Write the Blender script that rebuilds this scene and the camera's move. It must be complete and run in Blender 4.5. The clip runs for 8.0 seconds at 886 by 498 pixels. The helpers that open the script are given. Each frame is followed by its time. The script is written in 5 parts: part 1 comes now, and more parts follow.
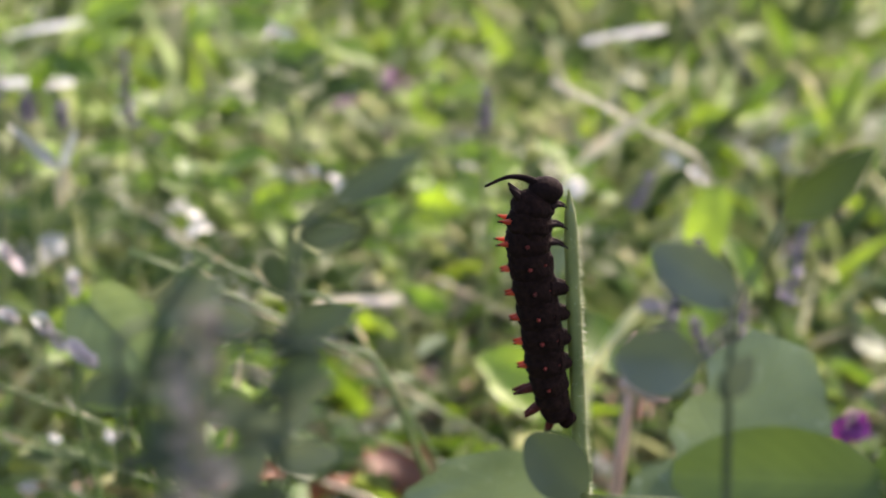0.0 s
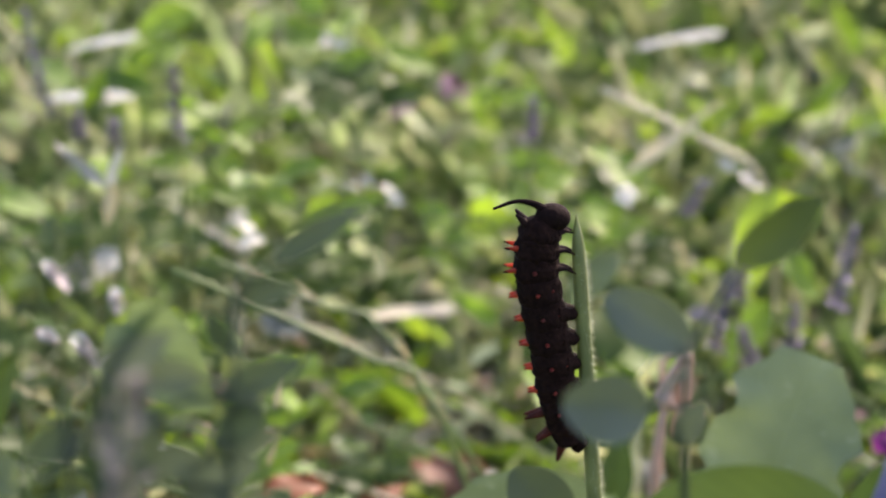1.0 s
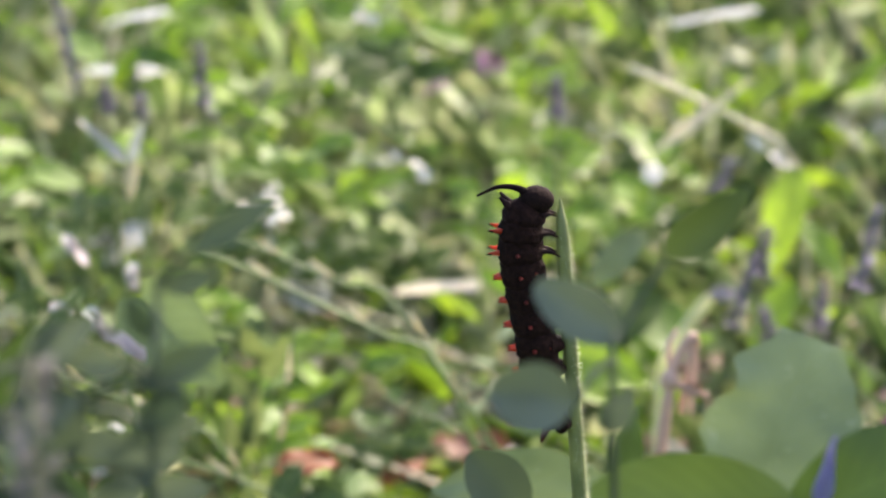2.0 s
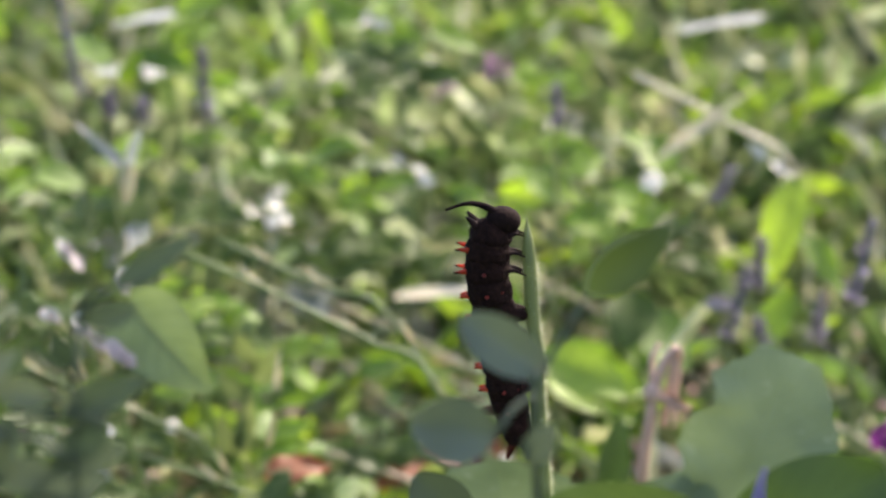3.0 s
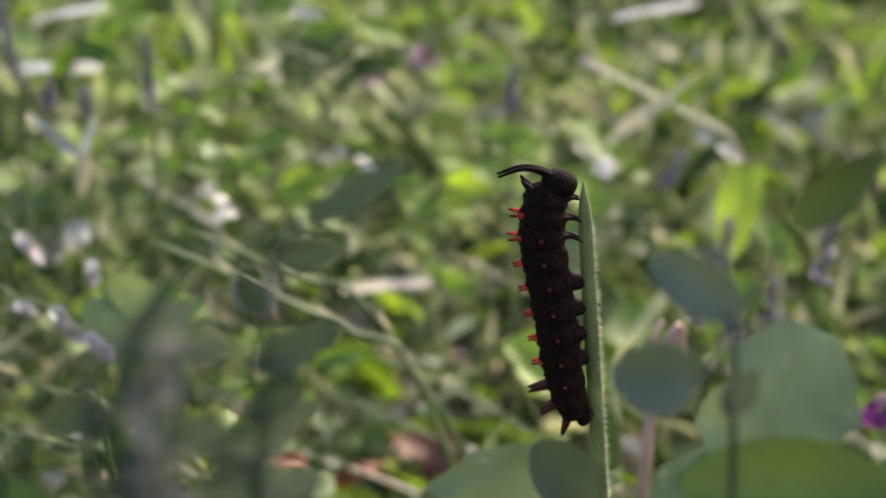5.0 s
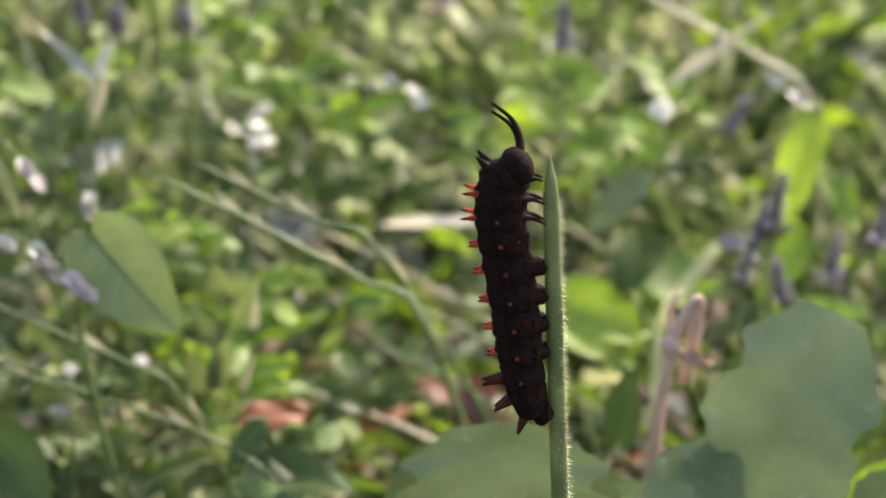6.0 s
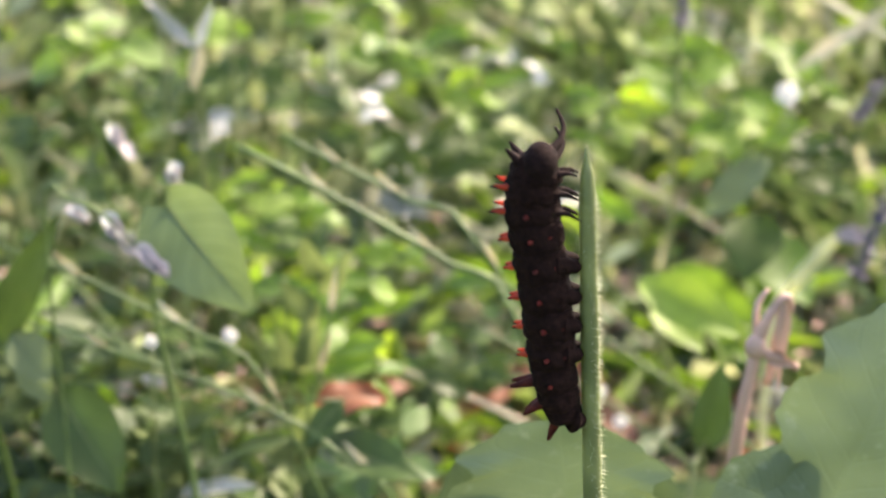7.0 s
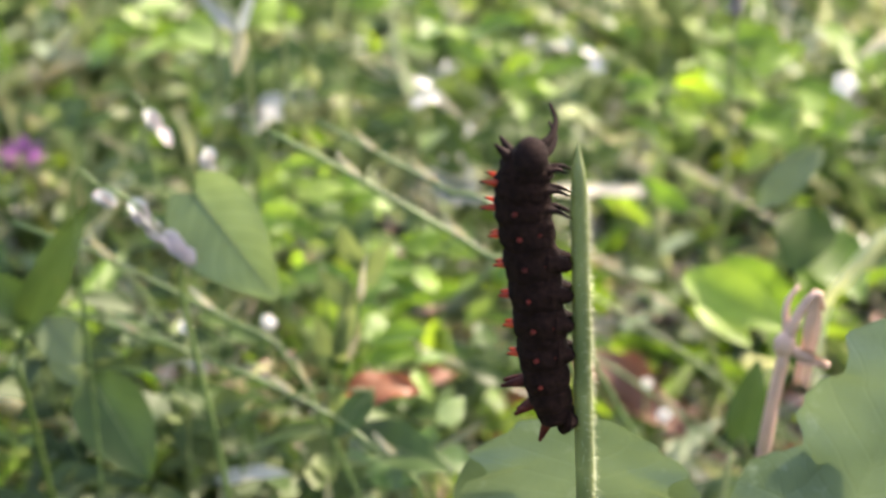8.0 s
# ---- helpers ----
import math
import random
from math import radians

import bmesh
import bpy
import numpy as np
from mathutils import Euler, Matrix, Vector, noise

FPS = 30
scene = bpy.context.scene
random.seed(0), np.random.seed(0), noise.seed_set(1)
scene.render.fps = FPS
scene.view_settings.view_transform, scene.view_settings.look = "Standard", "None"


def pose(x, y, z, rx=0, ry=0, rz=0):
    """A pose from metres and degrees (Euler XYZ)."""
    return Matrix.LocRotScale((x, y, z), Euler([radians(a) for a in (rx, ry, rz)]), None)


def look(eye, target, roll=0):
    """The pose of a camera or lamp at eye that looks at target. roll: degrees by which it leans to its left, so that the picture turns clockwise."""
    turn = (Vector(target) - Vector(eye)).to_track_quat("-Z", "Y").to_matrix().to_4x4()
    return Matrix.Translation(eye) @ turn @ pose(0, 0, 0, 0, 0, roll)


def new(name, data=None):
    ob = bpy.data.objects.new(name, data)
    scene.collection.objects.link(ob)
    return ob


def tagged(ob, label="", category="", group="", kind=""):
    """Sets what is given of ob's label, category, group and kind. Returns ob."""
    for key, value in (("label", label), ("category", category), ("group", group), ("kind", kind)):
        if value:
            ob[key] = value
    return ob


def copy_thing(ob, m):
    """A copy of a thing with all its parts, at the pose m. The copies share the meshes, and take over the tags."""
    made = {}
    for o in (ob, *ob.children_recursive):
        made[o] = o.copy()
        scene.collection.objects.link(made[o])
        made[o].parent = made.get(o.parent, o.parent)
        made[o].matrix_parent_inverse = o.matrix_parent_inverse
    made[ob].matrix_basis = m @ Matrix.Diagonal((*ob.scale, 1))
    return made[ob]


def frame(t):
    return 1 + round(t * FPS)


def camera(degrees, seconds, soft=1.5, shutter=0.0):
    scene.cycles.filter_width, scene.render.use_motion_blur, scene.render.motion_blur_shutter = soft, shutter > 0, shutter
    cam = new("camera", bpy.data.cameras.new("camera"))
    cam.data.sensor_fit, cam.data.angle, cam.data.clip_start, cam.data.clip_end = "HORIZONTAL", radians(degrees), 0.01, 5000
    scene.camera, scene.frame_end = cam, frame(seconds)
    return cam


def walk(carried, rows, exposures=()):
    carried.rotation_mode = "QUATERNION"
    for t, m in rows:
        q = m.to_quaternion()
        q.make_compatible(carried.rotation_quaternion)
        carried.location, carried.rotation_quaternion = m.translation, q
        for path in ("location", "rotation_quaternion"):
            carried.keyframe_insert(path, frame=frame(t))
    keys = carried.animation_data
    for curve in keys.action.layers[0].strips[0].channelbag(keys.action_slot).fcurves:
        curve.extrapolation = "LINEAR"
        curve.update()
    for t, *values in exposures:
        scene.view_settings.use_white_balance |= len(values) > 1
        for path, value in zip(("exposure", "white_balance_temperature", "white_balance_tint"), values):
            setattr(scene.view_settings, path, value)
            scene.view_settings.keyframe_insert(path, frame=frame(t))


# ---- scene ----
cam = camera(28.0, 8.0, soft=1.5, shutter=0.0)
cam.data.dof.use_dof = True
cam.data.dof.focus_distance = 0.343
cam.data.dof.aperture_fstop = 16.5
cam.data.dof.aperture_blades = 0
PATH = [
    (0, (-0.008, -0.355, 0.382), (0.063, 1.574, -0.141), 2.2),
    (0.5, (0.002, -0.355, 0.386), (0.057, 1.573, -0.142), 1.9),
    (1, (0.007, -0.356, 0.389), (-0.013, 1.573, -0.139), 0.9),
    (1.5, (0.015, -0.356, 0.39), (-0.036, 1.569, -0.15), 1.0),
    (2, (0.022, -0.358, 0.392), (-0.06, 1.561, -0.167), 0.9),
    (3.5, (0.036, -0.36, 0.399), (-0.075, 1.555, -0.167), 1.4),
    (4, (0.025, -0.355, 0.391), (-0.011, 1.562, -0.181), 1.3),
    (4.5, (0.01, -0.349, 0.388), (0.009, 1.574, -0.162), 1.1),
    (5, (-0.002, -0.345, 0.384), (0.025, 1.577, -0.169), 1.2),
    (5.2, (-0.004, -0.344, 0.382), (0.051, 1.576, -0.175), 0.8),
    (6.3, (0.039, -0.292, 0.386), (-0.124, 1.586, -0.283), 3.5),
    (6.5, (0.043, -0.289, 0.383), (-0.163, 1.586, -0.282), 3.4),
    (7, (0.048, -0.284, 0.384), (-0.213, 1.575, -0.305), 3.3),
    (7.5, (0.058, -0.278, 0.386), (-0.254, 1.57, -0.311), 3.2),
    (8, (0.063, -0.275, 0.385), (-0.29, 1.56, -0.327), 3.1),
]
walk(cam, [(t, look(eye, target, roll)) for t, eye, target, roll in PATH],
     exposures=[(0.0, 1.92, 6900, 27), (0.6, 1.88, 6850, 27), (1.2, 1.90, 6850, 25), (2.1, 2.12, 6800, 21), (3.4, 1.77, 6750, 21), (4.2, 1.52, 6800, 21), (5.2, 1.55, 6900, 24), (6.4, 2.08, 7150, 21), (8.0, 2.36, 7150, 21)])

# ---- light ----
SUN_DIR = Vector((0.45, 0.58, 0.70)).normalized()
world = bpy.data.worlds.new("sky")
scene.world = world
world.use_nodes = True
wn = world.node_tree.nodes
wn.clear()
sky = wn.new("ShaderNodeTexSky")
sky.sky_type = "NISHITA"
sky.sun_disc = False
sky.air_density, sky.dust_density, sky.ozone_density = 0.8, 3.0, 0.6
sky.sun_elevation = math.asin(SUN_DIR.z)
sky.sun_rotation = math.atan2(SUN_DIR.x, SUN_DIR.y)
wbg = wn.new("ShaderNodeBackground")
wbg.inputs["Strength"].default_value = 0.15
wout = wn.new("ShaderNodeOutputWorld")
world.node_tree.links.new(sky.outputs[0], wbg.inputs[0])
world.node_tree.links.new(wbg.outputs[0], wout.inputs[0])
sun_data = bpy.data.lights.new("sun", "SUN")
sun_data.energy = 3.1
sun_data.angle = radians(1.0)
sun_data.color = (1.0, 0.93, 0.79)
sun = new("sun", sun_data)
sun.matrix_world = look(SUN_DIR * 20, (0, 0, 0))


# ---- materials ----
def nodes_of(name):
    m = bpy.data.materials.new(name)
    m.use_nodes = True
    nt = m.node_tree
    nt.nodes.clear()
    return m, nt, nt.nodes, nt.links


def value_noise(nt, coord, scale, detail=3.0):
    n = nt.nodes.new("ShaderNodeTexNoise")
    n.inputs["Scale"].default_value = scale
    n.inputs["Detail"].default_value = detail
    nt.links.new(coord, n.inputs["Vector"])
    return n.outputs["Fac"]


def ramp(nt, fac, stops):
    r = nt.nodes.new("ShaderNodeValToRGB")
    while len(r.color_ramp.elements) < len(stops):
        r.color_ramp.elements.new(0.5)
    for e, (p, c) in zip(r.color_ramp.elements, stops):
        e.position, e.color = p, (*c, 1)
    nt.links.new(fac, r.inputs[0])
    return r.outputs[0]


def mixed(nt, fac, a, b, how="MIX"):
    n = nt.nodes.new("ShaderNodeMix")
    n.data_type, n.blend_type = "RGBA", how
    for sock, v in ((n.inputs[0], fac), (n.inputs[6], a), (n.inputs[7], b)):
        if isinstance(v, (int, float)):
            sock.default_value = v
        elif isinstance(v, tuple):
            sock.default_value = (*v, 1)
        else:
            nt.links.new(v, sock)
    return n.outputs[2]


def plain_sum(nt, a, b, op="ADD"):
    n = nt.nodes.new("ShaderNodeMath")
    n.operation = op
    for sock, v in zip(n.inputs, (a, b)):
        if isinstance(v, (int, float)):
            sock.default_value = v
        else:
            nt.links.new(v, sock)
    return n.outputs[0]


def plant_material(name, stops, rough=0.5, through_part=0.46, glow=(1.18, 1.15, 0.72), spot=(0.10, 0.085, 0.03), spots=0.2, spec=0.4, scale=220.0, relief=0.25, veins=0.0):
    """Thin living or dry tissue: gloss on top, light let through, colour that differs from piece to piece."""
    m, nt, nd, ln = nodes_of(name)
    tc = nd.new("ShaderNodeTexCoord")
    geo = nd.new("ShaderNodeNewGeometry")
    info = nd.new("ShaderNodeObjectInfo")
    pick = plain_sum(nt, plain_sum(nt, geo.outputs["Random Per Island"], info.outputs["Random"]), 1.0, "MODULO")
    base = ramp(nt, pick, stops)
    fine = value_noise(nt, tc.outputs["Object"], scale, 4.0)
    wide = value_noise(nt, tc.outputs["Object"], scale * 0.22, 2.0)
    shade = ramp(nt, wide, [(0.3, (0.62, 0.66, 0.58)), (0.7, (1.32, 1.26, 1.18))])
    base = mixed(nt, 1.0, base, shade, "MULTIPLY")
    mark = ramp(nt, fine, [(0.62, (0, 0, 0)), (0.78, (1, 1, 1))])
    base = mixed(nt, plain_sum(nt, mark, spots, "MULTIPLY"), base, spot)
    height = fine
    if veins:
        # a midrib and slanting side veins, laid out along the leaf
        uv = nd.new("ShaderNodeSeparateXYZ")
        ln.new(tc.outputs["UV"], uv.inputs[0])
        off = plain_sum(nt, plain_sum(nt, uv.outputs[0], 0.5, "SUBTRACT"), 0.0, "ABSOLUTE")
        rib = ramp(nt, off, [(0.0, (1, 1, 1)), (0.028, (0, 0, 0))])
        row = plain_sum(nt, plain_sum(nt, plain_sum(nt, uv.outputs[1], 7.0, "MULTIPLY"), plain_sum(nt, off, 5.0, "MULTIPLY"), "SUBTRACT"), plain_sum(nt, wide, 0.5, "MULTIPLY"))
        saw = plain_sum(nt, plain_sum(nt, plain_sum(nt, row, 20.0), 1.0, "MODULO"), 0.5, "SUBTRACT")
        side = ramp(nt, plain_sum(nt, saw, 0.0, "ABSOLUTE"), [(0.0, (0.75, 0.75, 0.75)), (0.10, (0, 0, 0))])
        lines = plain_sum(nt, rib, side, "MAXIMUM")
        base = mixed(nt, plain_sum(nt, lines, veins, "MULTIPLY"), base, mixed(nt, 1.0, base, (1.9, 1.75, 1.9), "MULTIPLY"))
        height = plain_sum(nt, fine, plain_sum(nt, lines, 0.3, "MULTIPLY"), "SUBTRACT")
    bs = nd.new("ShaderNodeBsdfPrincipled")
    ln.new(base, bs.inputs["Base Color"])
    bs.inputs["Roughness"].default_value = rough
    bs.inputs["Specular IOR Level"].default_value = spec
    bump = nd.new("ShaderNodeBump")
    bump.inputs["Strength"].default_value = relief
    bump.inputs["Distance"].default_value = 0.0006
    ln.new(height, bump.inputs["Height"])
    ln.new(bump.outputs[0], bs.inputs["Normal"])
    tr = nd.new("ShaderNodeBsdfTranslucent")
    ln.new(mixed(nt, 1.0, base, glow, "MULTIPLY"), tr.inputs["Color"])
    mx = nd.new("ShaderNodeMixShader")
    mx.inputs[0].default_value = through_part
    ln.new(bs.outputs[0], mx.inputs[1])
    ln.new(tr.outputs[0], mx.inputs[2])
    out = nd.new("ShaderNodeOutputMaterial")
    ln.new(mx.outputs[0], out.inputs[0])
    return m


def solid_material(name, stops, rough=0.6, scale=400.0, bump_size=0.0004, spec=0.4, sheen=0.0):
    m, nt, nd, ln = nodes_of(name)
    tc = nd.new("ShaderNodeTexCoord")
    fine = value_noise(nt, tc.outputs["Object"], scale, 5.0)
    wide = value_noise(nt, tc.outputs["Object"], scale * 0.15, 2.0)
    base = ramp(nt, wide, stops)
    base = mixed(nt, 0.8, base, ramp(nt, fine, [(0.35, (0.5, 0.5, 0.5)), (0.68, (1.6, 1.5, 1.45))]), "MULTIPLY")
    bs = nd.new("ShaderNodeBsdfPrincipled")
    ln.new(base, bs.inputs["Base Color"])
    bs.inputs["Roughness"].default_value = rough
    bs.inputs["Specular IOR Level"].default_value = spec
    bs.inputs["Sheen Weight"].default_value = sheen
    bump = nd.new("ShaderNodeBump")
    bump.inputs["Strength"].default_value = 0.6
    bump.inputs["Distance"].default_value = bump_size
    ln.new(fine, bump.inputs["Height"])
    ln.new(bump.outputs[0], bs.inputs["Normal"])
    out = nd.new("ShaderNodeOutputMaterial")
    ln.new(bs.outputs[0], out.inputs[0])
    return m


MEADOW = [(0.0, (0.032, 0.070, 0.030)), (0.3, (0.068, 0.135, 0.046)), (0.58, (0.115, 0.205, 0.066)), (0.82, (0.20, 0.28, 0.12)), (1.0, (0.48, 0.50, 0.44))]
M_LEAF = plant_material("meadow_leaf", MEADOW, rough=0.4, spec=0.5)
# yellow-green leaf; in shoots and fields its brightness stands in for sunlight
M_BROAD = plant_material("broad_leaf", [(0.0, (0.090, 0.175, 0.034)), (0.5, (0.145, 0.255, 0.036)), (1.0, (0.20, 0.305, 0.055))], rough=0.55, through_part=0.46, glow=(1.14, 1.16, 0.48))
# far leaves: haze and brightness of distance are put into the pale colour
M_FAR_HAZED = plant_material("hazed_far_leaf", [(0.0, (0.18, 0.26, 0.11)), (0.35, (0.26, 0.35, 0.165)), (0.68, (0.36, 0.44, 0.25)), (1.0, (0.45, 0.50, 0.44))], through_part=0.46, glow=(1.0, 1.02, 0.86), scale=90.0)
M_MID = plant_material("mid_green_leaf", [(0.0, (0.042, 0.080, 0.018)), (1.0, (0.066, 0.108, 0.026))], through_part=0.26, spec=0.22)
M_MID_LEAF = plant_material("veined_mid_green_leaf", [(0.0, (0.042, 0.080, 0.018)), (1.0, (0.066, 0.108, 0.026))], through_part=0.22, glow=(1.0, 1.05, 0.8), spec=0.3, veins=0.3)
# leaf colour darkened to stand in for shade in the low growth
M_DARK = plant_material("shade_coloured_leaf", [(0.0, (0.030, 0.055, 0.016)), (0.7, (0.055, 0.090, 0.026)), (1.0, (0.10, 0.135, 0.042))], rough=0.6, through_part=0.2, spec=0.25)
M_BLUISH = plant_material("bluish_leaf", [(0.0, (0.120, 0.170, 0.090)), (1.0, (0.160, 0.212, 0.120))], rough=0.55, through_part=0.16, glow=(1.0, 1.1, 0.75), spot=(0.26, 0.31, 0.22), spots=0.6, spec=0.35, scale=170.0, relief=1.0)
M_BLUE_LEAF = plant_material("veined_bluish_leaf", [(0.0, (0.104, 0.150, 0.076)), (1.0, (0.138, 0.188, 0.102))], rough=0.55, through_part=0.16, glow=(1.0, 1.05, 0.72), spot=(0.26, 0.31, 0.22), spots=0.6, spec=0.35, scale=170.0, relief=1.0, veins=0.05)
M_VETCH = plant_material("vetch_leaf", [(0.0, (0.028, 0.048, 0.026)), (0.6, (0.046, 0.070, 0.040)), (1.0, (0.085, 0.11, 0.072))], rough=0.55, through_part=0.22, glow=(1.0, 1.05, 0.8), spots=0.1, spec=0.3)
M_GRASS = plant_material("grass_blade", [(0.0, (0.07, 0.13, 0.048)), (0.40, (0.145, 0.21, 0.08)), (0.7, (0.26, 0.31, 0.17)), (1.0, (0.50, 0.50, 0.44))], rough=0.46, through_part=0.40, glow=(1.1, 1.12, 0.82))
M_STALK = plant_material("green_stalk", [(0.0, (0.075, 0.130, 0.040)), (1.0, (0.12, 0.185, 0.060))], rough=0.5, through_part=0.2, glow=(1.2, 1.15, 0.6), spots=0.15, scale=300.0)
M_STRAW = plant_material("dry_straw", [(0.0, (0.36, 0.34, 0.22)), (0.6, (0.48, 0.46, 0.34)), (1.0, (0.60, 0.59, 0.50))], rough=0.5, through_part=0.25, glow=(1.0, 0.95, 0.75), spot=(0.25, 0.18, 0.1))
# pale dry leaf; the far pale leaves use this colour as white glints
M_PALE = plant_material("pale_leaf_and_glint", [(0.0, (0.25, 0.27, 0.25)), (1.0, (0.40, 0.43, 0.41))], rough=0.45, through_part=0.16, glow=(1.0, 1.0, 0.9), spot=(0.3, 0.25, 0.2))
M_DEAD = plant_material("dead_leaf", [(0.0, (0.13, 0.066, 0.040)), (0.5, (0.25, 0.085, 0.032)), (1.0, (0.24, 0.14, 0.085))], rough=0.55, through_part=0.4, glow=(1.1, 0.85, 0.65), spot=(0.1, 0.04, 0.02), spots=0.5)
M_LITTER = plant_material("litter", [(0.0, (0.11, 0.075, 0.05)), (0.5, (0.26, 0.21, 0.16)), (1.0, (0.52, 0.49, 0.43))], rough=0.6, through_part=0.15, glow=(1, 0.9, 0.7))
M_BLOOM = plant_material("waxy_leaflet", [(0.0, (0.066, 0.092, 0.060)), (1.0, (0.096, 0.124, 0.086))], rough=0.42, through_part=0.14, glow=(1.0, 1.05, 0.8), spots=0.1, spec=0.45)
M_BLUE = plant_material("blue_flower", [(0.0, (0.20, 0.20, 0.36)), (1.0, (0.27, 0.26, 0.44))], rough=0.6, through_part=0.25, glow=(1, 0.95, 1.2), spots=0.1)
M_VIOLET = plant_material("violet_petal", [(0.0, (0.22, 0.055, 0.24)), (1.0, (0.36, 0.13, 0.36))], rough=0.5, through_part=0.5, glow=(1.05, 0.8, 1.05), spot=(0.2, 0.06, 0.26))
M_MAGENTA = plant_material("magenta_petal", [(0.0, (0.15, 0.022, 0.16)), (1.0, (0.27, 0.055, 0.26))], rough=0.5, through_part=0.35, glow=(1.05, 0.7, 1.05), spots=0.3)
M_LAVENDER = plant_material("lavender_bud", [(0.0, (0.045, 0.042, 0.060)), (0.6, (0.085, 0.080, 0.118)), (1.0, (0.18, 0.17, 0.25))], rough=0.75, through_part=0.12, glow=(1, 0.95, 1.2), spot=(0.05, 0.045, 0.07), spec=0.15)
M_WHITE = plant_material("white_petal", [(0.0, (0.7, 0.7, 0.7)), (1.0, (0.82, 0.82, 0.8))], rough=0.5, through_part=0.3, glow=(1, 1, 1), spot=(0.6, 0.6, 0.5))
M_MAUVE = plant_material("mauve_stem", [(0.0, (0.32, 0.21, 0.17)), (1.0, (0.46, 0.32, 0.27))], rough=0.55, through_part=0.1, glow=(1, 0.9, 0.8))
M_SOFT = plant_material("soft_green_leaf", [(0.0, (0.105, 0.150, 0.066)), (1.0, (0.14, 0.185, 0.09))], through_part=0.3, spots=0.1)
M_HEART = plant_material("veined_green_leaf", [(0.0, (0.085, 0.138, 0.060)), (1.0, (0.115, 0.170, 0.080))], through_part=0.3, spots=0.35, relief=0.8, veins=0.4)
M_FADED = plant_material("faded_petal", [(0.0, (0.09, 0.088, 0.075)), (1.0, (0.18, 0.17, 0.155))], rough=0.7, through_part=0.15, glow=(1, 1, 0.9))
M_BUD = plant_material("pale_green_stalk", [(0.0, (0.62, 0.66, 0.50)), (1.0, (0.72, 0.75, 0.62))], rough=0.5, through_part=0.55, glow=(1, 1, 0.8), spots=0.1)
M_BLUSH = plant_material("blush_petal", [(0.0, (0.36, 0.32, 0.32)), (1.0, (0.48, 0.44, 0.44))], rough=0.55, through_part=0.3, glow=(1, 0.95, 0.9), spots=0.1)
M_STEM = plant_material("green_stem", [(0.0, (0.150, 0.190, 0.080)), (1.0, (0.20, 0.240, 0.110))], rough=0.42, through_part=0.3, glow=(1.2, 1.2, 0.6), spots=0.1, scale=500.0)
M_HAIR = plant_material("stem_hair", [(0.0, (0.54, 0.58, 0.46)), (1.0, (0.68, 0.72, 0.60))], rough=0.35, through_part=0.5, glow=(1, 1, 0.9), spots=0.0)
M_SKIN = solid_material("caterpillar_skin", [(0.3, (0.0045, 0.0026, 0.0020)), (0.7, (0.014, 0.0070, 0.0050))], rough=0.85, scale=1000.0, bump_size=0.0006, spec=0.06)
M_SKIN_HEAD = solid_material("caterpillar_head", [(0.2, (0.0055, 0.0032, 0.0028)), (0.8, (0.013, 0.0075, 0.006))], rough=0.85, scale=1300.0, bump_size=0.0003, spec=0.06)
M_LEG = solid_material("caterpillar_leg", [(0.2, (0.010, 0.006, 0.005)), (0.8, (0.020, 0.011, 0.009))], rough=0.75, scale=1200.0, bump_size=0.0001, spec=0.08)
M_RED = plant_material("red_tubercle", [(0.0, (0.36, 0.032, 0.010)), (1.0, (0.55, 0.065, 0.018))], rough=0.45, through_part=0.35, glow=(1.3, 0.7, 0.5), spot=(0.1, 0.01, 0.008), spots=0.4, spec=0.3, scale=900.0)
M_DARK_RED = solid_material("dark_tubercle", [(0.3, (0.020, 0.006, 0.004)), (0.7, (0.065, 0.014, 0.008))], rough=0.7, scale=700.0, bump_size=0.0003, spec=0.12)
M_RED_DULL = plant_material("dull_red_tubercle", [(0.0, (0.07, 0.010, 0.007)), (1.0, (0.17, 0.020, 0.012))], rough=0.6, through_part=0.2, glow=(1.3, 0.7, 0.5), spot=(0.03, 0.008, 0.006), spots=0.5, spec=0.2, scale=1200.0)


def ground_material():
    m, nt, nd, ln = nodes_of("meadow_soil")
    tc = nd.new("ShaderNodeTexCoord")
    wide = value_noise(nt, tc.outputs["Object"], 2.2, 5.0)
    mid = value_noise(nt, tc.outputs["Object"], 24.0, 5.0)
    fine = value_noise(nt, tc.outputs["Object"], 160.0, 5.0)
    soil = ramp(nt, mid, [(0.3, (0.018, 0.013, 0.008)), (0.55, (0.042, 0.031, 0.019)), (0.75, (0.085, 0.066, 0.042))])
    green = ramp(nt, fine, [(0.3, (0.014, 0.030, 0.009)), (0.7, (0.050, 0.080, 0.026))])
    base = mixed(nt, ramp(nt, wide, [(0.34, (0.3, 0.3, 0.3)), (0.58, (0.92, 0.92, 0.92))]), soil, green)
    bs = nd.new("ShaderNodeBsdfPrincipled")
    ln.new(base, bs.inputs["Base Color"])
    bs.inputs["Roughness"].default_value = 0.9
    bump = nd.new("ShaderNodeBump")
    bump.inputs["Distance"].default_value = 0.006
    ln.new(fine, bump.inputs["Height"])
    ln.new(bump.outputs[0], bs.inputs["Normal"])
    out = nd.new("ShaderNodeOutputMaterial")
    ln.new(bs.outputs[0], out.inputs[0])
    return m


M_SOIL = ground_material()


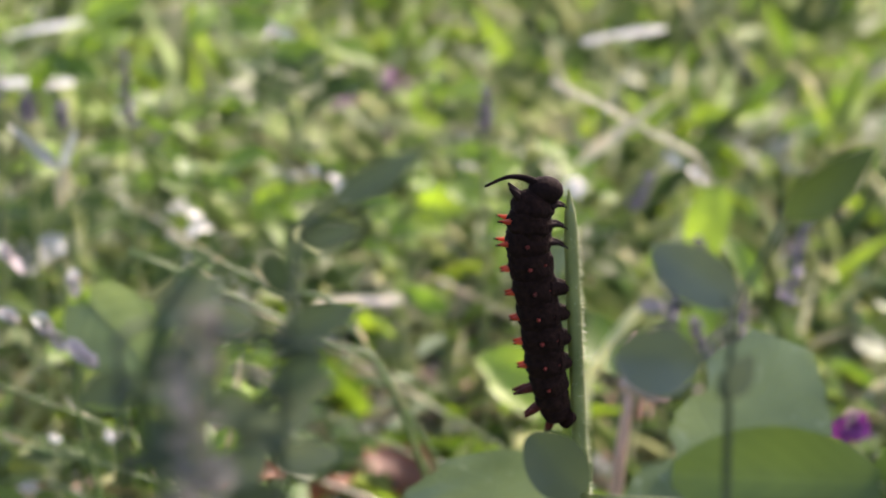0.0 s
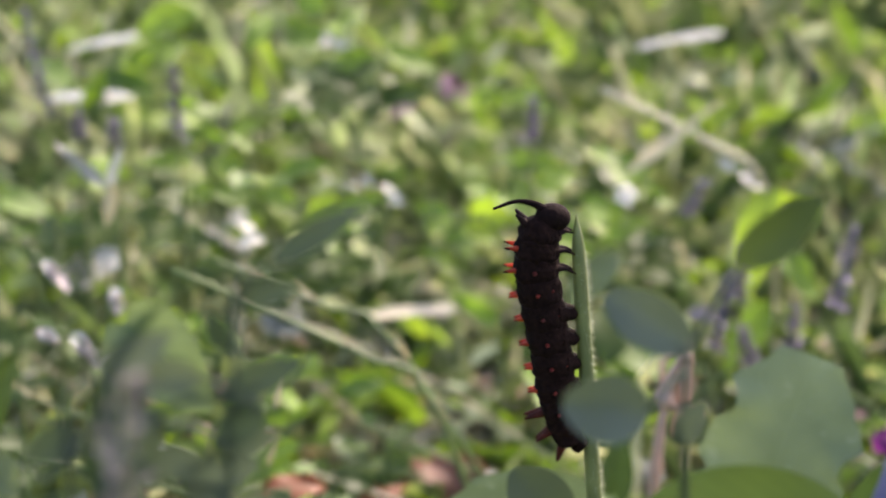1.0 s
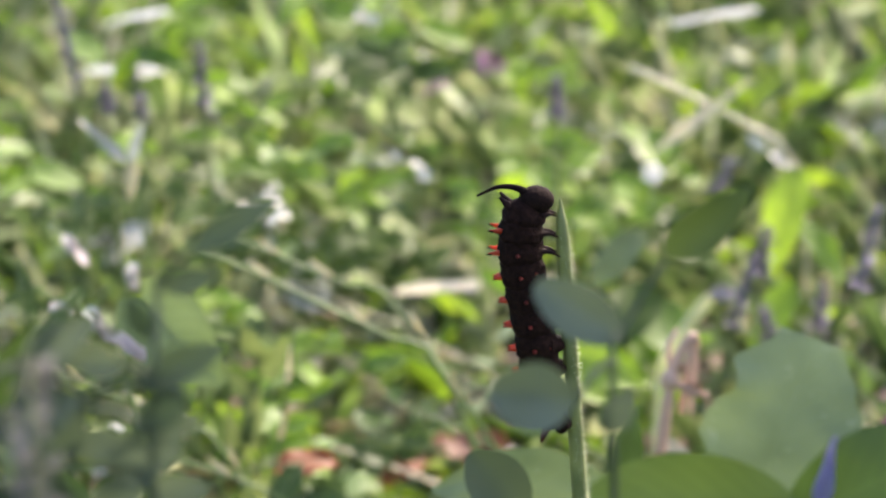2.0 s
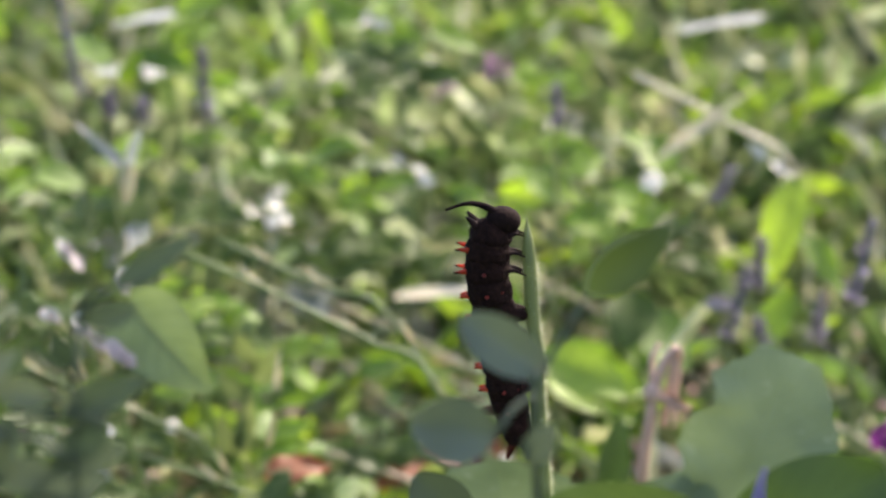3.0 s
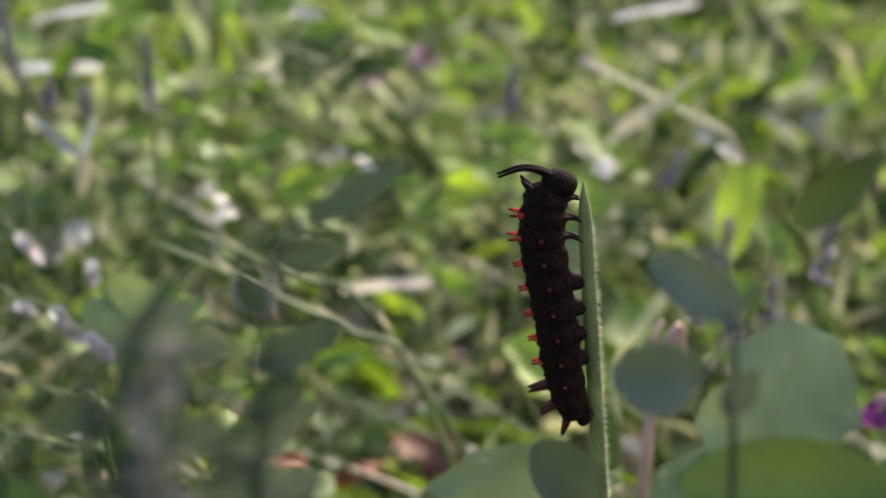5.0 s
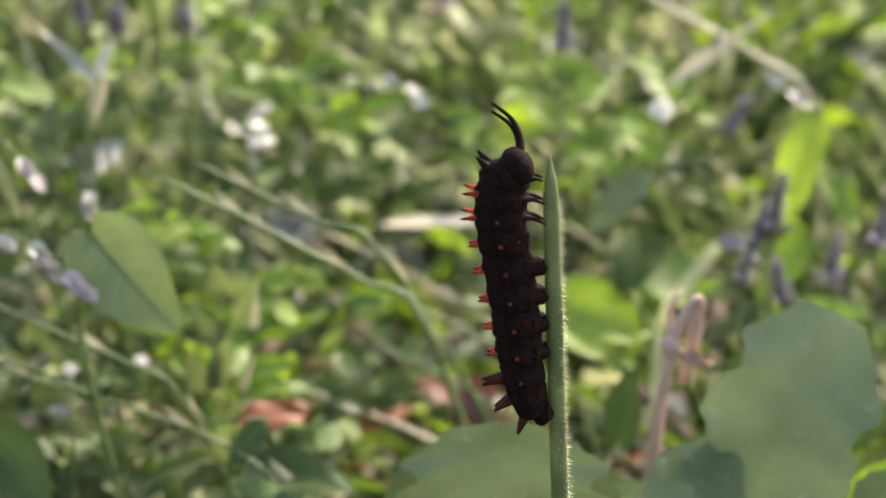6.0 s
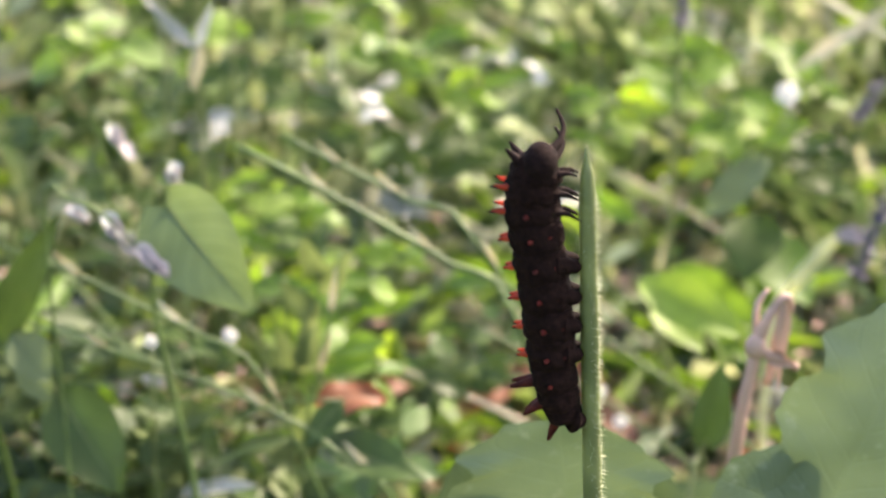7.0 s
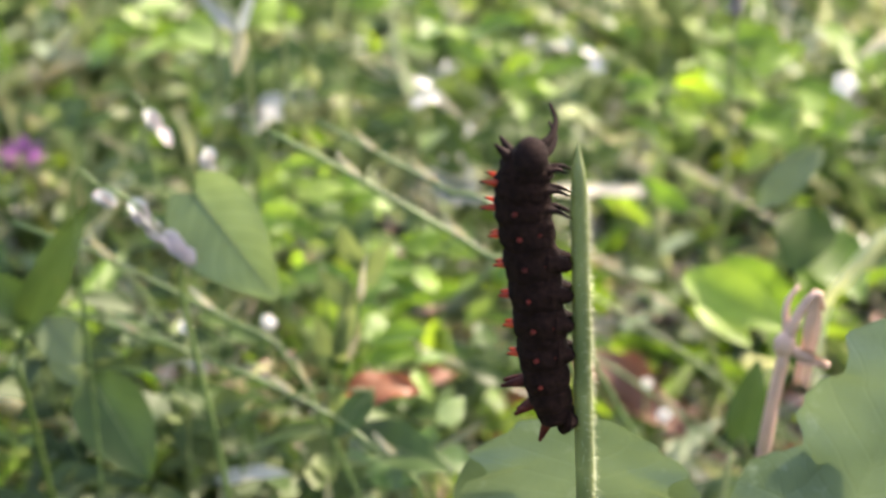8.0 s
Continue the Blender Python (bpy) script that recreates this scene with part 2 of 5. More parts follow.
# ---- shaping helpers ----
def part(name, bm, material, parent=None, label="", smooth=True):
    me = bpy.data.meshes.new(name)
    bm.to_mesh(me)
    bm.free()
    me.materials.append(material)
    if smooth:
        me.polygons.foreach_set("use_smooth", [True] * len(me.polygons))
    ob = new(name, me)
    if parent is not None:
        ob.parent = parent
    if label:
        tagged(ob, label)
    return ob


def root_at(name, place, label, category, group=""):
    ob = new(name)
    ob.location = place
    ob.empty_display_size = 0.01
    return tagged(ob, label, category, group)


def curve_points(pts, n):
    """Catmull-Rom through the given points."""
    pts = [Vector(p) for p in pts]
    if len(pts) == 2:
        return [pts[0].lerp(pts[1], i / n) for i in range(n + 1)]
    ext = [pts[0] * 2 - pts[1]] + pts + [pts[-1] * 2 - pts[-2]]
    out = []
    for k in range(n + 1):
        u = k / n * (len(pts) - 1)
        i = min(int(u), len(pts) - 2)
        f = u - i
        a, b, c, d = ext[i:i + 4]
        out.append(0.5 * ((2 * b) + (c - a) * f + (2 * a - 5 * b + 4 * c - d) * f * f + (3 * b - a - 3 * c + d) * f ** 3))
    return out


def tube(bm, pts, radii, n=12, sides=8, squash=1.0):
    """A tapered round rod along a smooth curve; radii is a list that is spread along it."""
    line = curve_points(pts, n)
    rings = []
    side = None
    for k, p in enumerate(line):
        ahead = (line[min(k + 1, n)] - line[max(k - 1, 0)]).normalized()
        if side is None:
            side = ahead.orthogonal().normalized()
        side = (side - ahead * side.dot(ahead)).normalized()
        other = ahead.cross(side)
        u = k / n * (len(radii) - 1)
        i = min(int(u), len(radii) - 2)
        r = radii[i] + (radii[i + 1] - radii[i]) * (u - i)
        rings.append([bm.verts.new(p + r * (side * math.cos(a) + other * squash * math.sin(a))) for a in (2 * math.pi * j / sides for j in range(sides))])
    for a, b in zip(rings, rings[1:]):
        for j in range(sides):
            bm.faces.new((a[j], a[(j + 1) % sides], b[(j + 1) % sides], b[j]))
    bm.faces.new(rings[0][::-1])
    bm.faces.new(rings[-1])
    return bm


def outline(kind, u):
    """Half width of a leaf, 0 to 1, at u along it."""
    if kind == "blade":
        return min(1.0, 3.2 * u + 0.25) * (1 - u ** 2.2)
    if kind == "strip":
        return 0.9 * min(1.0, 9 * u + 0.3, 9 * (1 - u) + 0.3)
    if kind == "round":
        return math.sin(math.pi * min(1, u * 0.94 + 0.03)) ** 0.62
    if kind == "lobed":
        return (math.sin(math.pi * min(1, u * 0.93 + 0.05)) ** 0.55) * (1 + 0.13 * math.sin(u * 17.0) + 0.05 * math.sin(u * 41.0))
    if kind == "toothed":
        return math.sin(math.pi * min(1, u * 0.86 + 0.07)) ** 0.46
    if kind == "heart":
        return math.sin(math.pi * (u * 0.96 + 0.02) ** 0.66) ** 0.75
    return math.sin(math.pi * (u ** 0.8)) ** 0.85


def leaf_frame(base, tip, normal):
    y = Vector(tip) - Vector(base)
    length = y.length
    y.normalize()
    z = Vector(normal)
    z = (z - y * z.dot(y)).normalized()
    x = y.cross(z)
    m = Matrix((x, y, z)).transposed().to_4x4()
    m.translation = Vector(base)
    return m, length


def leaf_bm(base, tip, width, normal, kind="ovate", fold=0.25, curl=0.12, wave=0.03, thick=0.0, nu=12, nv=6, bm=None):
    """One leaf with a keel, a curl and wavy margins, from its base to its tip, with real thickness."""
    bm = bm or bmesh.new()
    m, length = leaf_frame(base, tip, normal)
    ph = random.uniform(0, 6)
    grid = []
    for i in range(nu + 1):
        u = i / nu
        w = max(outline(kind, min(max(u, 0.0), 1.0)), 0.02) * width / 2
        row = []
        for j in range(nv + 1):
            v = 2 * j / nv - 1
            x = v * w
            z = fold * abs(v) ** 1.3 * w - curl * length * (u - 0.35) ** 2 + wave * length * abs(v) ** 2 * math.sin(u * 9 + ph + (2 if v > 0 else 0))
            if kind == "toothed":
                edge = 1 if v > 0 else 2.2
                x = v * w * (1 + abs(v) * (0.115 * math.sin(u * 14 * (1 + 0.2 * edge) + ph * edge) + 0.055 * math.sin(u * 33 + ph + 2 * edge) + 0.02 * math.sin(u * 71 + 3 * edge)))
                z += 0.004 * length * math.sin(u * 13 + ph) * math.sin(v * 4 + ph) + 0.003 * length * abs(v) * math.sin(u * 29 + v * 3)
            back = -0.12 * length * abs(v) * (1 - u) * (1 if kind in ("heart", "lobed", "toothed") else 0)
            row.append(bm.verts.new(m @ Vector((x, u * length + back, z))))
        grid.append(row)
    faces = []
    layer = bm.loops.layers.uv.verify()
    for i, (a, b) in enumerate(zip(grid, grid[1:])):
        for j in range(nv):
            f = bm.faces.new((a[j], a[j + 1], b[j + 1], b[j]))
            for loop, (p, q) in zip(f.loops, ((j, i), (j + 1, i), (j + 1, i + 1), (j, i + 1))):
                loop[layer].uv = (p / nv, q / nu)
            faces.append(f)
    if thick:
        bm.normal_update()
        bmesh.ops.solidify(bm, geom=faces, thickness=thick)
    return bm


def herb(name, place, label, category, stems, leaves, stem_material, leaf_material, group="", leaf_name="leaf", vein=False):
    """A plant: an Empty at its foot, its stems with petioles, and each leaf as a part. Places are in world space."""
    root = root_at(name, place, label, category, group)
    o = Vector(place)
    lines = []
    for pts, r0, r1 in stems:
        local = [Vector(p) - o for p in pts]
        bm = tube(bmesh.new(), local, [r0, (r0 + r1) / 2, r1], n=14)
        for p in curve_points(local, 24):
            lines.append(p)
        part("stem", bm, stem_material, root)
    for leaf in leaves:
        base, tip, width, normal, kind = leaf[:5]
        material = leaf[5] if len(leaf) > 5 else leaf_material
        b = Vector(base) - o
        t = Vector(tip) - o
        curl = random.uniform(0.05, 0.22)
        fine = kind in ("lobed", "heart", "toothed")
        ob = part(leaf_name, leaf_bm(b, t, width, normal, kind, random.uniform(0.1, 0.3), curl, random.uniform(0.015, 0.04), nu=52 if fine else 12, nv=16 if fine else 6), material, root)
        low = [p for p in lines if p.z < b.z + 0.004] or lines
        near = min(low, key=lambda p: (p - b).length)
        if (near - b).length > 0.001:
            mid = near.lerp(b, 0.5) + Vector((0, 0, 0.12 * (near - b).length))
            part("petiole", tube(bmesh.new(), [near, mid, b], [0.0005, 0.0004], n=6, sides=6), stem_material, root)
        if vein:
            m, length = leaf_frame(b, t, normal)
            rib = [m @ Vector((0, u * length, -curl * length * (u - 0.35) ** 2 - 0.0001)) for u in (0.0, 0.25, 0.5, 0.75, 0.95)]
            part("midrib", tube(bmesh.new(), rib, [0.0004, 0.00025, 0.0001], n=12, sides=6), M_STEM, ob)
    return root


# ---- ground ----
def build_ground():
    bm = bmesh.new()
    xs = sorted({*np.linspace(-3, 3, 61).round(3), *[-120, -60, -25, -10, -5, 5, 10, 25, 60, 120]})
    ys = sorted({*np.linspace(-1.5, 6, 76).round(3), *[-120, -60, -25, -10, -4, 9, 16, 30, 60, 120, 200]})
    grid = []
    for y in ys:
        row = []
        for x in xs:
            near = max(0.0, 1 - max(abs(x) / 3.2, abs(y - 2) / 4.2))
            z = (noise.noise((x * 3, y * 3, 0)) * 0.012 + noise.noise((x * 11, y * 11, 4)) * 0.005) * near - 0.004
            row.append(bm.verts.new((x, y, z)))
        grid.append(row)
    for a, b in zip(grid, grid[1:]):
        for j in range(len(xs) - 1):
            bm.faces.new((a[j], a[j + 1], b[j + 1], b[j]))
    ground = part("ground", bm, M_SOIL)
    tagged(ground, "dark soil between meadow plants with scattered litter", "ground", kind="structure")


build_ground()


# ---- the plant stem and the caterpillar ----
TIP = Vector((0.0310, 0.0040, 0.2980))
FOOT = Vector((0.0640, 0.0060, -0.004))


def stem_place(z):
    u = (TIP.z - z) / (TIP.z - FOOT.z)
    return TIP.lerp(FOOT, u) + Vector((-0.0012 * math.sin(math.pi * u), 0, 0))


def build_stem():
    root = root_at("plant_stem", FOOT, "upright pale green hairy stem with a bitten pointed tip", "stem")
    pts = [stem_place(z) - FOOT for z in (0.0, 0.06, 0.12, 0.18, 0.23, 0.262, 0.28, 0.289, 0.2935, 0.2985)]
    bm = tube(bmesh.new(), pts, [0.0023, 0.0022, 0.0020, 0.0018, 0.0017, 0.00162, 0.00156, 0.00148, 0.00115, 0.0001], n=72, sides=16)
    part("stalk", bm, M_STEM, root, "pale green stalk with a pointed, bitten tip")
    bm = bmesh.new()
    rnd = random.Random(5)
    for k in range(1700):
        z = 0.10 + 0.19 * rnd.random() ** 0.8
        c = stem_place(z) - FOOT
        ang = rnd.gauss(0.0, 0.75)
        out = Vector((math.cos(ang), math.sin(ang), rnd.uniform(-0.25, 0.35))).normalized()
        r = 0.00148 + (0.2935 - z) * 0.0035
        base = c + out * r * 0.95
        end = base + out * rnd.uniform(0.0006, 0.0017) + Vector((0, 0, -0.0002))
        s = out.orthogonal().normalized() * 0.000045
        q = out.cross(s)
        vs = [bm.verts.new(base + s), bm.verts.new(base - 0.5 * s + 0.87 * q), bm.verts.new(base - 0.5 * s - 0.87 * q), bm.verts.new(end)]
        for f in ((0, 1, 3), (1, 2, 3), (2, 0, 3)):
            bm.faces.new([vs[i] for i in f])
    hair = part("stem_hairs", bm, M_HAIR, root, "fine white hairs along the stem")
    tagged(hair, kind="stuff")


build_stem()

# middle line of the body from behind the head to the tail, and its half width
SPINE = [(0.0246, 0.003, 0.2980), (0.0235, 0.003, 0.2945), (0.0230, 0.003, 0.2895), (0.0232, 0.003, 0.2850), (0.0244, 0.003, 0.2796), (0.0259, 0.003, 0.2724),
         (0.0273, 0.003, 0.2652), (0.0284, 0.003, 0.2585), (0.0297, 0.003, 0.2532), (0.0312, 0.003, 0.2490), (0.0318, 0.003, 0.2474)]
GIRTH = [0.0042, 0.0049, 0.0051, 0.0051, 0.0050, 0.0049, 0.0048, 0.0045, 0.0040, 0.0034, 0.0022]
RING_Z = [0.2956, 0.2913, 0.2870, 0.2823, 0.2770, 0.2715, 0.2662, 0.2608, 0.2558, 0.2517, 0.2487]
SEGMENTS = len(RING_Z)
CAT_BASE = Vector((0.0330, 0.0035, 0.2465))
BODY = curve_points(SPINE, 200)


def body_at(u):
    k = min(max(u, 0), 1) * 200
    i = min(int(k), 199)
    return BODY[i].lerp(BODY[i + 1], k - i) - CAT_BASE


def u_of(z):
    return min(range(201), key=lambda i: abs(BODY[i].z - z)) / 200


BOUNDS = [0.0] + [u_of((a + b) / 2) for a, b in zip(RING_Z, RING_Z[1:])] + [1.0]


def girth_at(u):
    k = min(max(u, 0), 1) * (len(GIRTH) - 1)
    i = min(int(k), len(GIRTH) - 2)
    return GIRTH[i] + (GIRTH[i + 1] - GIRTH[i]) * (k - i)


def body_frame(u):
    ahead = (body_at(min(u + 0.01, 1)) - body_at(max(u - 0.01, 0))).normalized()
    back = Vector((-1, 0, 0))
    back = (back - ahead * back.dot(ahead)).normalized()
    flank = ahead.cross(back)
    return body_at(u), ahead, back, flank


def spike(place, out, length, r, droop=0.0):
    """A fleshy tapered tubercle with a blunt tip."""
    mid = place + out * length * 0.5 + Vector((0, 0, droop * length * 0.3))
    end = place + out * length + Vector((0, 0, droop * length))
    return tube(bmesh.new(), [place - out * r * 0.8, place + out * length * 0.1, mid, end], [r * 1.25, r, r * 0.72, r * 0.3], n=8, sides=8)


def build_caterpillar():
    cat = root_at("caterpillar", CAT_BASE, "black-brown caterpillar with red tubercles clinging to the green stem", "caterpillar")
    rnd = random.Random(11)
    segs = []
    for s in range(SEGMENTS):
        u0, u1 = BOUNDS[s], BOUNDS[s + 1]
        centre = body_at((u0 + u1) / 2)
        bm = bmesh.new()
        rings = []
        nr, ns = 12, 36
        for i in range(nr + 1):
            f = i / nr
            u = u0 + (u1 - u0) * (f * 1.16 - 0.08)
            p, ahead, back, flank = body_frame(u)
            if u < 0 or u > 1:
                p = p + ahead * (u if u < 0 else u - 1) * 0.05
            swell = 0.87 + 0.13 * math.sin(math.pi * min(max(f, 0), 1)) ** 0.6 + 0.018 * math.sin(math.pi * 6 * f)
            r = girth_at(u) * swell
            if s == 0:
                r *= math.sqrt(max(0.03, 1 - (1 - f) ** 3.0))
            if s == SEGMENTS - 1:
                r *= math.sqrt(max(0.02, 1 - (f * 0.97) ** 4))
            ring = []
            for j in range(ns):
                a = 2 * math.pi * j / ns
                d = back * math.cos(a) + flank * math.sin(a)
                q = p + d * r * (0.97 if math.cos(a) > 0 else 0.94)
                wr = noise.noise(q * 480 + Vector((s, 0, 0))) * 0.00045 + noise.noise(q * 1500) * 0.0002
                ring.append(bm.verts.new(q + d * wr - centre))
            rings.append(ring)
        for a, b in zip(rings, rings[1:]):
            for j in range(ns):
                bm.faces.new((a[j], b[j], b[(j + 1) % ns], a[(j + 1) % ns]))
        bm.faces.new(rings[0])
        bm.faces.new(rings[-1][::-1])
        bmesh.ops.recalc_face_normals(bm, faces=bm.faces)
        seg = part("body_segment", bm, M_SKIN, cat)
        seg.location = centre
        segs.append(seg)
        um = (u0 + u1) / 2
        p, ahead, back, flank = body_frame(um)
        r = girth_at(um)
        here = p - centre
        for sgn in (1, -1):
            wide = 0.38 if s < 3 else 0.17
            d = (back * math.cos(wide) + flank * sgn * math.sin(wide)).normalized()
            if s == 0:
                part("tubercle", spike(here + d * r * 0.9, (d + Vector((0, 0, 0.6))).normalized(), 0.0028, 0.00085), M_LEG, seg, "dark fleshy tubercle")
            elif s == SEGMENTS - 1:
                part("tubercle", spike(here + d * r * 0.6, (d * 0.35 + Vector((0, 0, -1.0))).normalized(), 0.0040, 0.0010), M_DARK_RED, seg, "dark fleshy tubercle")
            elif s in (8, 9):
                part("tubercle", spike(here + d * r * 0.9, (d + Vector((0, 0, -0.35 if s == 9 else 0.0))).normalized(), 0.0042 if s == 8 else 0.0036, 0.0010, -0.05), M_DARK_RED, seg, "long dark tubercle")
            else:
                long = 0.0024 if s < 3 else 0.0019
                part("tubercle", spike(here + d * r * 0.95, d, long, 0.00062, 0.05), M_RED, seg, "red fleshy tubercle")
                part("tubercle_tip", spike(here + d * (r * 0.95 + long * 0.82), d, 0.0010 if s < 3 else 0.0005, 0.00028, 0.05), M_LEG, seg, "dark tip")
            flank_d = (flank * sgn + back * 0.12).normalized()
            if 2 <= s <= 8:
                part("side_tubercle", spike(here + flank_d * r * 0.93, flank_d, 0.0010, 0.00050), M_RED_DULL, seg, "small dull red tubercle")
            if 3 <= s <= 7:
                low = (flank * sgn * 0.80 - back * 0.62).normalized()
                part("low_tubercle", spike(here + low * r * 0.84, low, 0.0006, 0.0005), M_RED_DULL, seg, "small dull red tubercle")
        # legs: three pairs in front, four pairs of prolegs, claspers at the end
        if s in (0, 1, 2):
            for sgn in (1, -1):
                b0 = here - back * r * 0.75 + flank * sgn * 0.0012
                goal = stem_place((CAT_BASE + centre).z - 0.001) - CAT_BASE - centre + Vector((-0.0008, flank.y * sgn * 0.0012, -0.0002))
                part("front_leg", tube(bmesh.new(), [b0, b0.lerp(goal, 0.5) + Vector((0, 0, 0.0005)), goal], [0.0008, 0.00045, 0.00015], n=8, sides=8), M_LEG, seg)
        elif s in (4, 5, 6, 7, SEGMENTS - 1):
            for sgn in (1, -1):
                b0 = here - back * r * 0.45 + flank * sgn * 0.0016
                goal = stem_place((CAT_BASE + centre).z) - CAT_BASE - centre + Vector((-0.0012, flank.y * sgn * 0.0013, 0))
                wide = 0.0018
                part("proleg", tube(bmesh.new(), [b0, b0.lerp(goal, 0.4), b0.lerp(goal, 0.8), goal], [wide * 1.3, wide * 1.12, wide * 0.9, wide * 0.75, wide * 0.62, wide * 0.3], n=10, sides=14), M_SKIN, seg)
    # head: a rounded capsule with two long horns, pivoting at the neck
    neck = Vector((0.0244, 0.003, 0.2972)) - CAT_BASE
    bm = bmesh.new()
    bmesh.ops.create_uvsphere(bm, u_segments=24, v_segments=16, radius=0.0035)
    for v in bm.verts:
        v.co.x *= 1.08
        v.co.z *= 0.86
        v.co += Vector((0.0016, 0, 0.0010))
        v.co += v.normal * noise.noise(v.co * 900) * 0.00008
    head = part("head", bm, M_SKIN_HEAD, cat, "rounded dark head")
    head.location = neck
    for sgn in (1, -1):
        base = Vector((-0.0004, sgn * 0.0013, 0.0024))
        pts = [base, base + Vector((-0.0026, sgn * 0.0001, 0.0010)), base + Vector((-0.0062, sgn * 0.0003, 0.0010)), base + Vector((-0.0105, sgn * 0.0008 + 0.0006, -0.0010))]
        part("horn", tube(bmesh.new(), pts, [0.00095, 0.00068, 0.00045, 0.00026], n=14, sides=9), M_SKIN_HEAD, head, "long curved fleshy horn")
        part("eye_patch", spike(Vector((0.0040, sgn * 0.0020, 0.0008)), Vector((0.5, sgn, -0.1)).normalized(), 0.0004, 0.0004), M_LEG, head)
    return cat, head, segs


caterpillar, cat_head, cat_segments = build_caterpillar()

# ---- named plants behind and beside the stem ----
def build_named_plants():
    # broad bluish leaf on its own stalk, behind the stem
    herb("broadleaf_plant", (0.100, 0.125, 0.0), "broad pale bluish-green wavy leaf standing on a stalk", "plant",
         [([(0.100, 0.125, 0.0), (0.099, 0.122, 0.08), (0.0930, 0.1150, 0.1684)], 0.0016, 0.0011)],
         [((0.0890, 0.1120, 0.1750), (0.1062, 0.1160, 0.2300), 0.0400, (-0.2, -1, 0.1), "toothed"),
          ((0.0909, 0.1160, 0.1752), (0.0643, 0.1080, 0.1870), 0.026, (0.1, -1, 0.3), "toothed"),
          ((0.1202, 0.1180, 0.1600), (0.1380, 0.1120, 0.1885), 0.030, (-0.3, -1, 0.1), "toothed")], M_STEM, M_BLUE_LEAF)
    herb("broadleaf_plant", (0.030, 0.115, 0.0), "broad bluish-green lobed leaf low behind the hairy stem", "plant",
         [([(0.030, 0.115, 0.0), (0.029, 0.112, 0.08), (0.0298, 0.1050, 0.1662)], 0.0015, 0.001)],
         [((0.0299, 0.1020, 0.1695), (0.0239, 0.0980, 0.2020), 0.052, (-0.1, -1, 0.15), "toothed"),
          ((0.0102, 0.1060, 0.1639), (0.0035, 0.1020, 0.1890), 0.022, (0.2, -1, 0.2), "round"),
          ((0.0360, 0.1080, 0.1703), (0.0518, 0.1040, 0.1874), 0.022, (0.2, -1, 0.3), "toothed")], M_STEM, M_BLUE_LEAF)
    # dry mauve stalk with a node, side twigs and a pale bud
    dry = root_at("dry_stalk", (0.066, 0.171, 0), "dry mauve-brown branching stalk with a pale bud", "stalk")
    o = Vector((0.066, 0.171, 0))
    for pts, r0, r1, nm in (
            ([(0.066, 0.171, 0), (0.0691, 0.168, 0.1551), (0.0717, 0.168, 0.1981)], 0.0022, 0.0017, "stem"),
            ([(0.0715, 0.168, 0.1968), (0.0737, 0.168, 0.2063), (0.0779, 0.17, 0.2127), (0.08, 0.172, 0.2078)], 0.0018, 0.0009, "twig"),
            ([(0.0721, 0.168, 0.1972), (0.0777, 0.168, 0.1951), (0.0832, 0.17, 0.1925)], 0.0017, 0.0013, "twig"),
            ([(0.0779, 0.171, 0.2113), (0.0771, 0.172, 0.2008), (0.076, 0.173, 0.1851)], 0.0014, 0.0012, "twig"),
            ([(0.0721, 0.169, 0.1975), (0.0706, 0.171, 0.2077), (0.0731, 0.174, 0.2127)], 0.0012, 0.0006, "twig")):
        part(nm, tube(bmesh.new(), [Vector(p) - o for p in pts], [r0, (r0 + r1) / 2, r1], n=12), M_MAUVE, dry)
    for a, c, w in (((0.0782, 0.169, 0.2119), (0.0786, 0.168, 0.1858), 0.0046), ((0.0742, 0.168, 0.1964), (0.0832, 0.168, 0.1939), 0.0050)):
        part("withered_leaf", leaf_bm(Vector(a) - o, Vector(c) - o, w, (-0.3, -1, 0.2), "blade", 0.7, 0.08, nu=10), M_MAUVE, dry, "withered pinkish-tan leaf")
    bm = bmesh.new()
    bmesh.ops.create_uvsphere(bm, u_segments=12, v_segments=8, radius=0.003)
    for v in bm.verts:
        v.co.z *= 1.25
        v.co += Vector((0.0715, 0.168, 0.1981)) - o + v.normal * noise.noise(v.co * 600) * 0.0006
    part("node", bm, M_MAUVE, dry, "swollen mauve node")
    bud = root_at("bud_stalk", (0.0959, 0.422, 0), "pale green stalk bent at the top with a whitish bud", "stalk")
    o = Vector((0.0959, 0.422, 0))
    part("stem", tube(bmesh.new(), [Vector(p) - o for p in ((0.0959, 0.422, 0), (0.0901, 0.4250, 0.0982), (0.0975, 0.4200, 0.1239), (0.1065, 0.4200, 0.1392), (0.1130, 0.4200, 0.1481))], [0.0016, 0.0018, 0.0028, 0.0036, 0.0022], n=20), M_BUD, bud)
    part("bud", leaf_bm(Vector((0.1102, 0.4180, 0.1481)) - o, Vector((0.1228, 0.4170, 0.1494)) - o, 0.0075, (0, -0.8, 0.6), "round", thick=0.001), M_BLUSH, bud, "whitish bud")
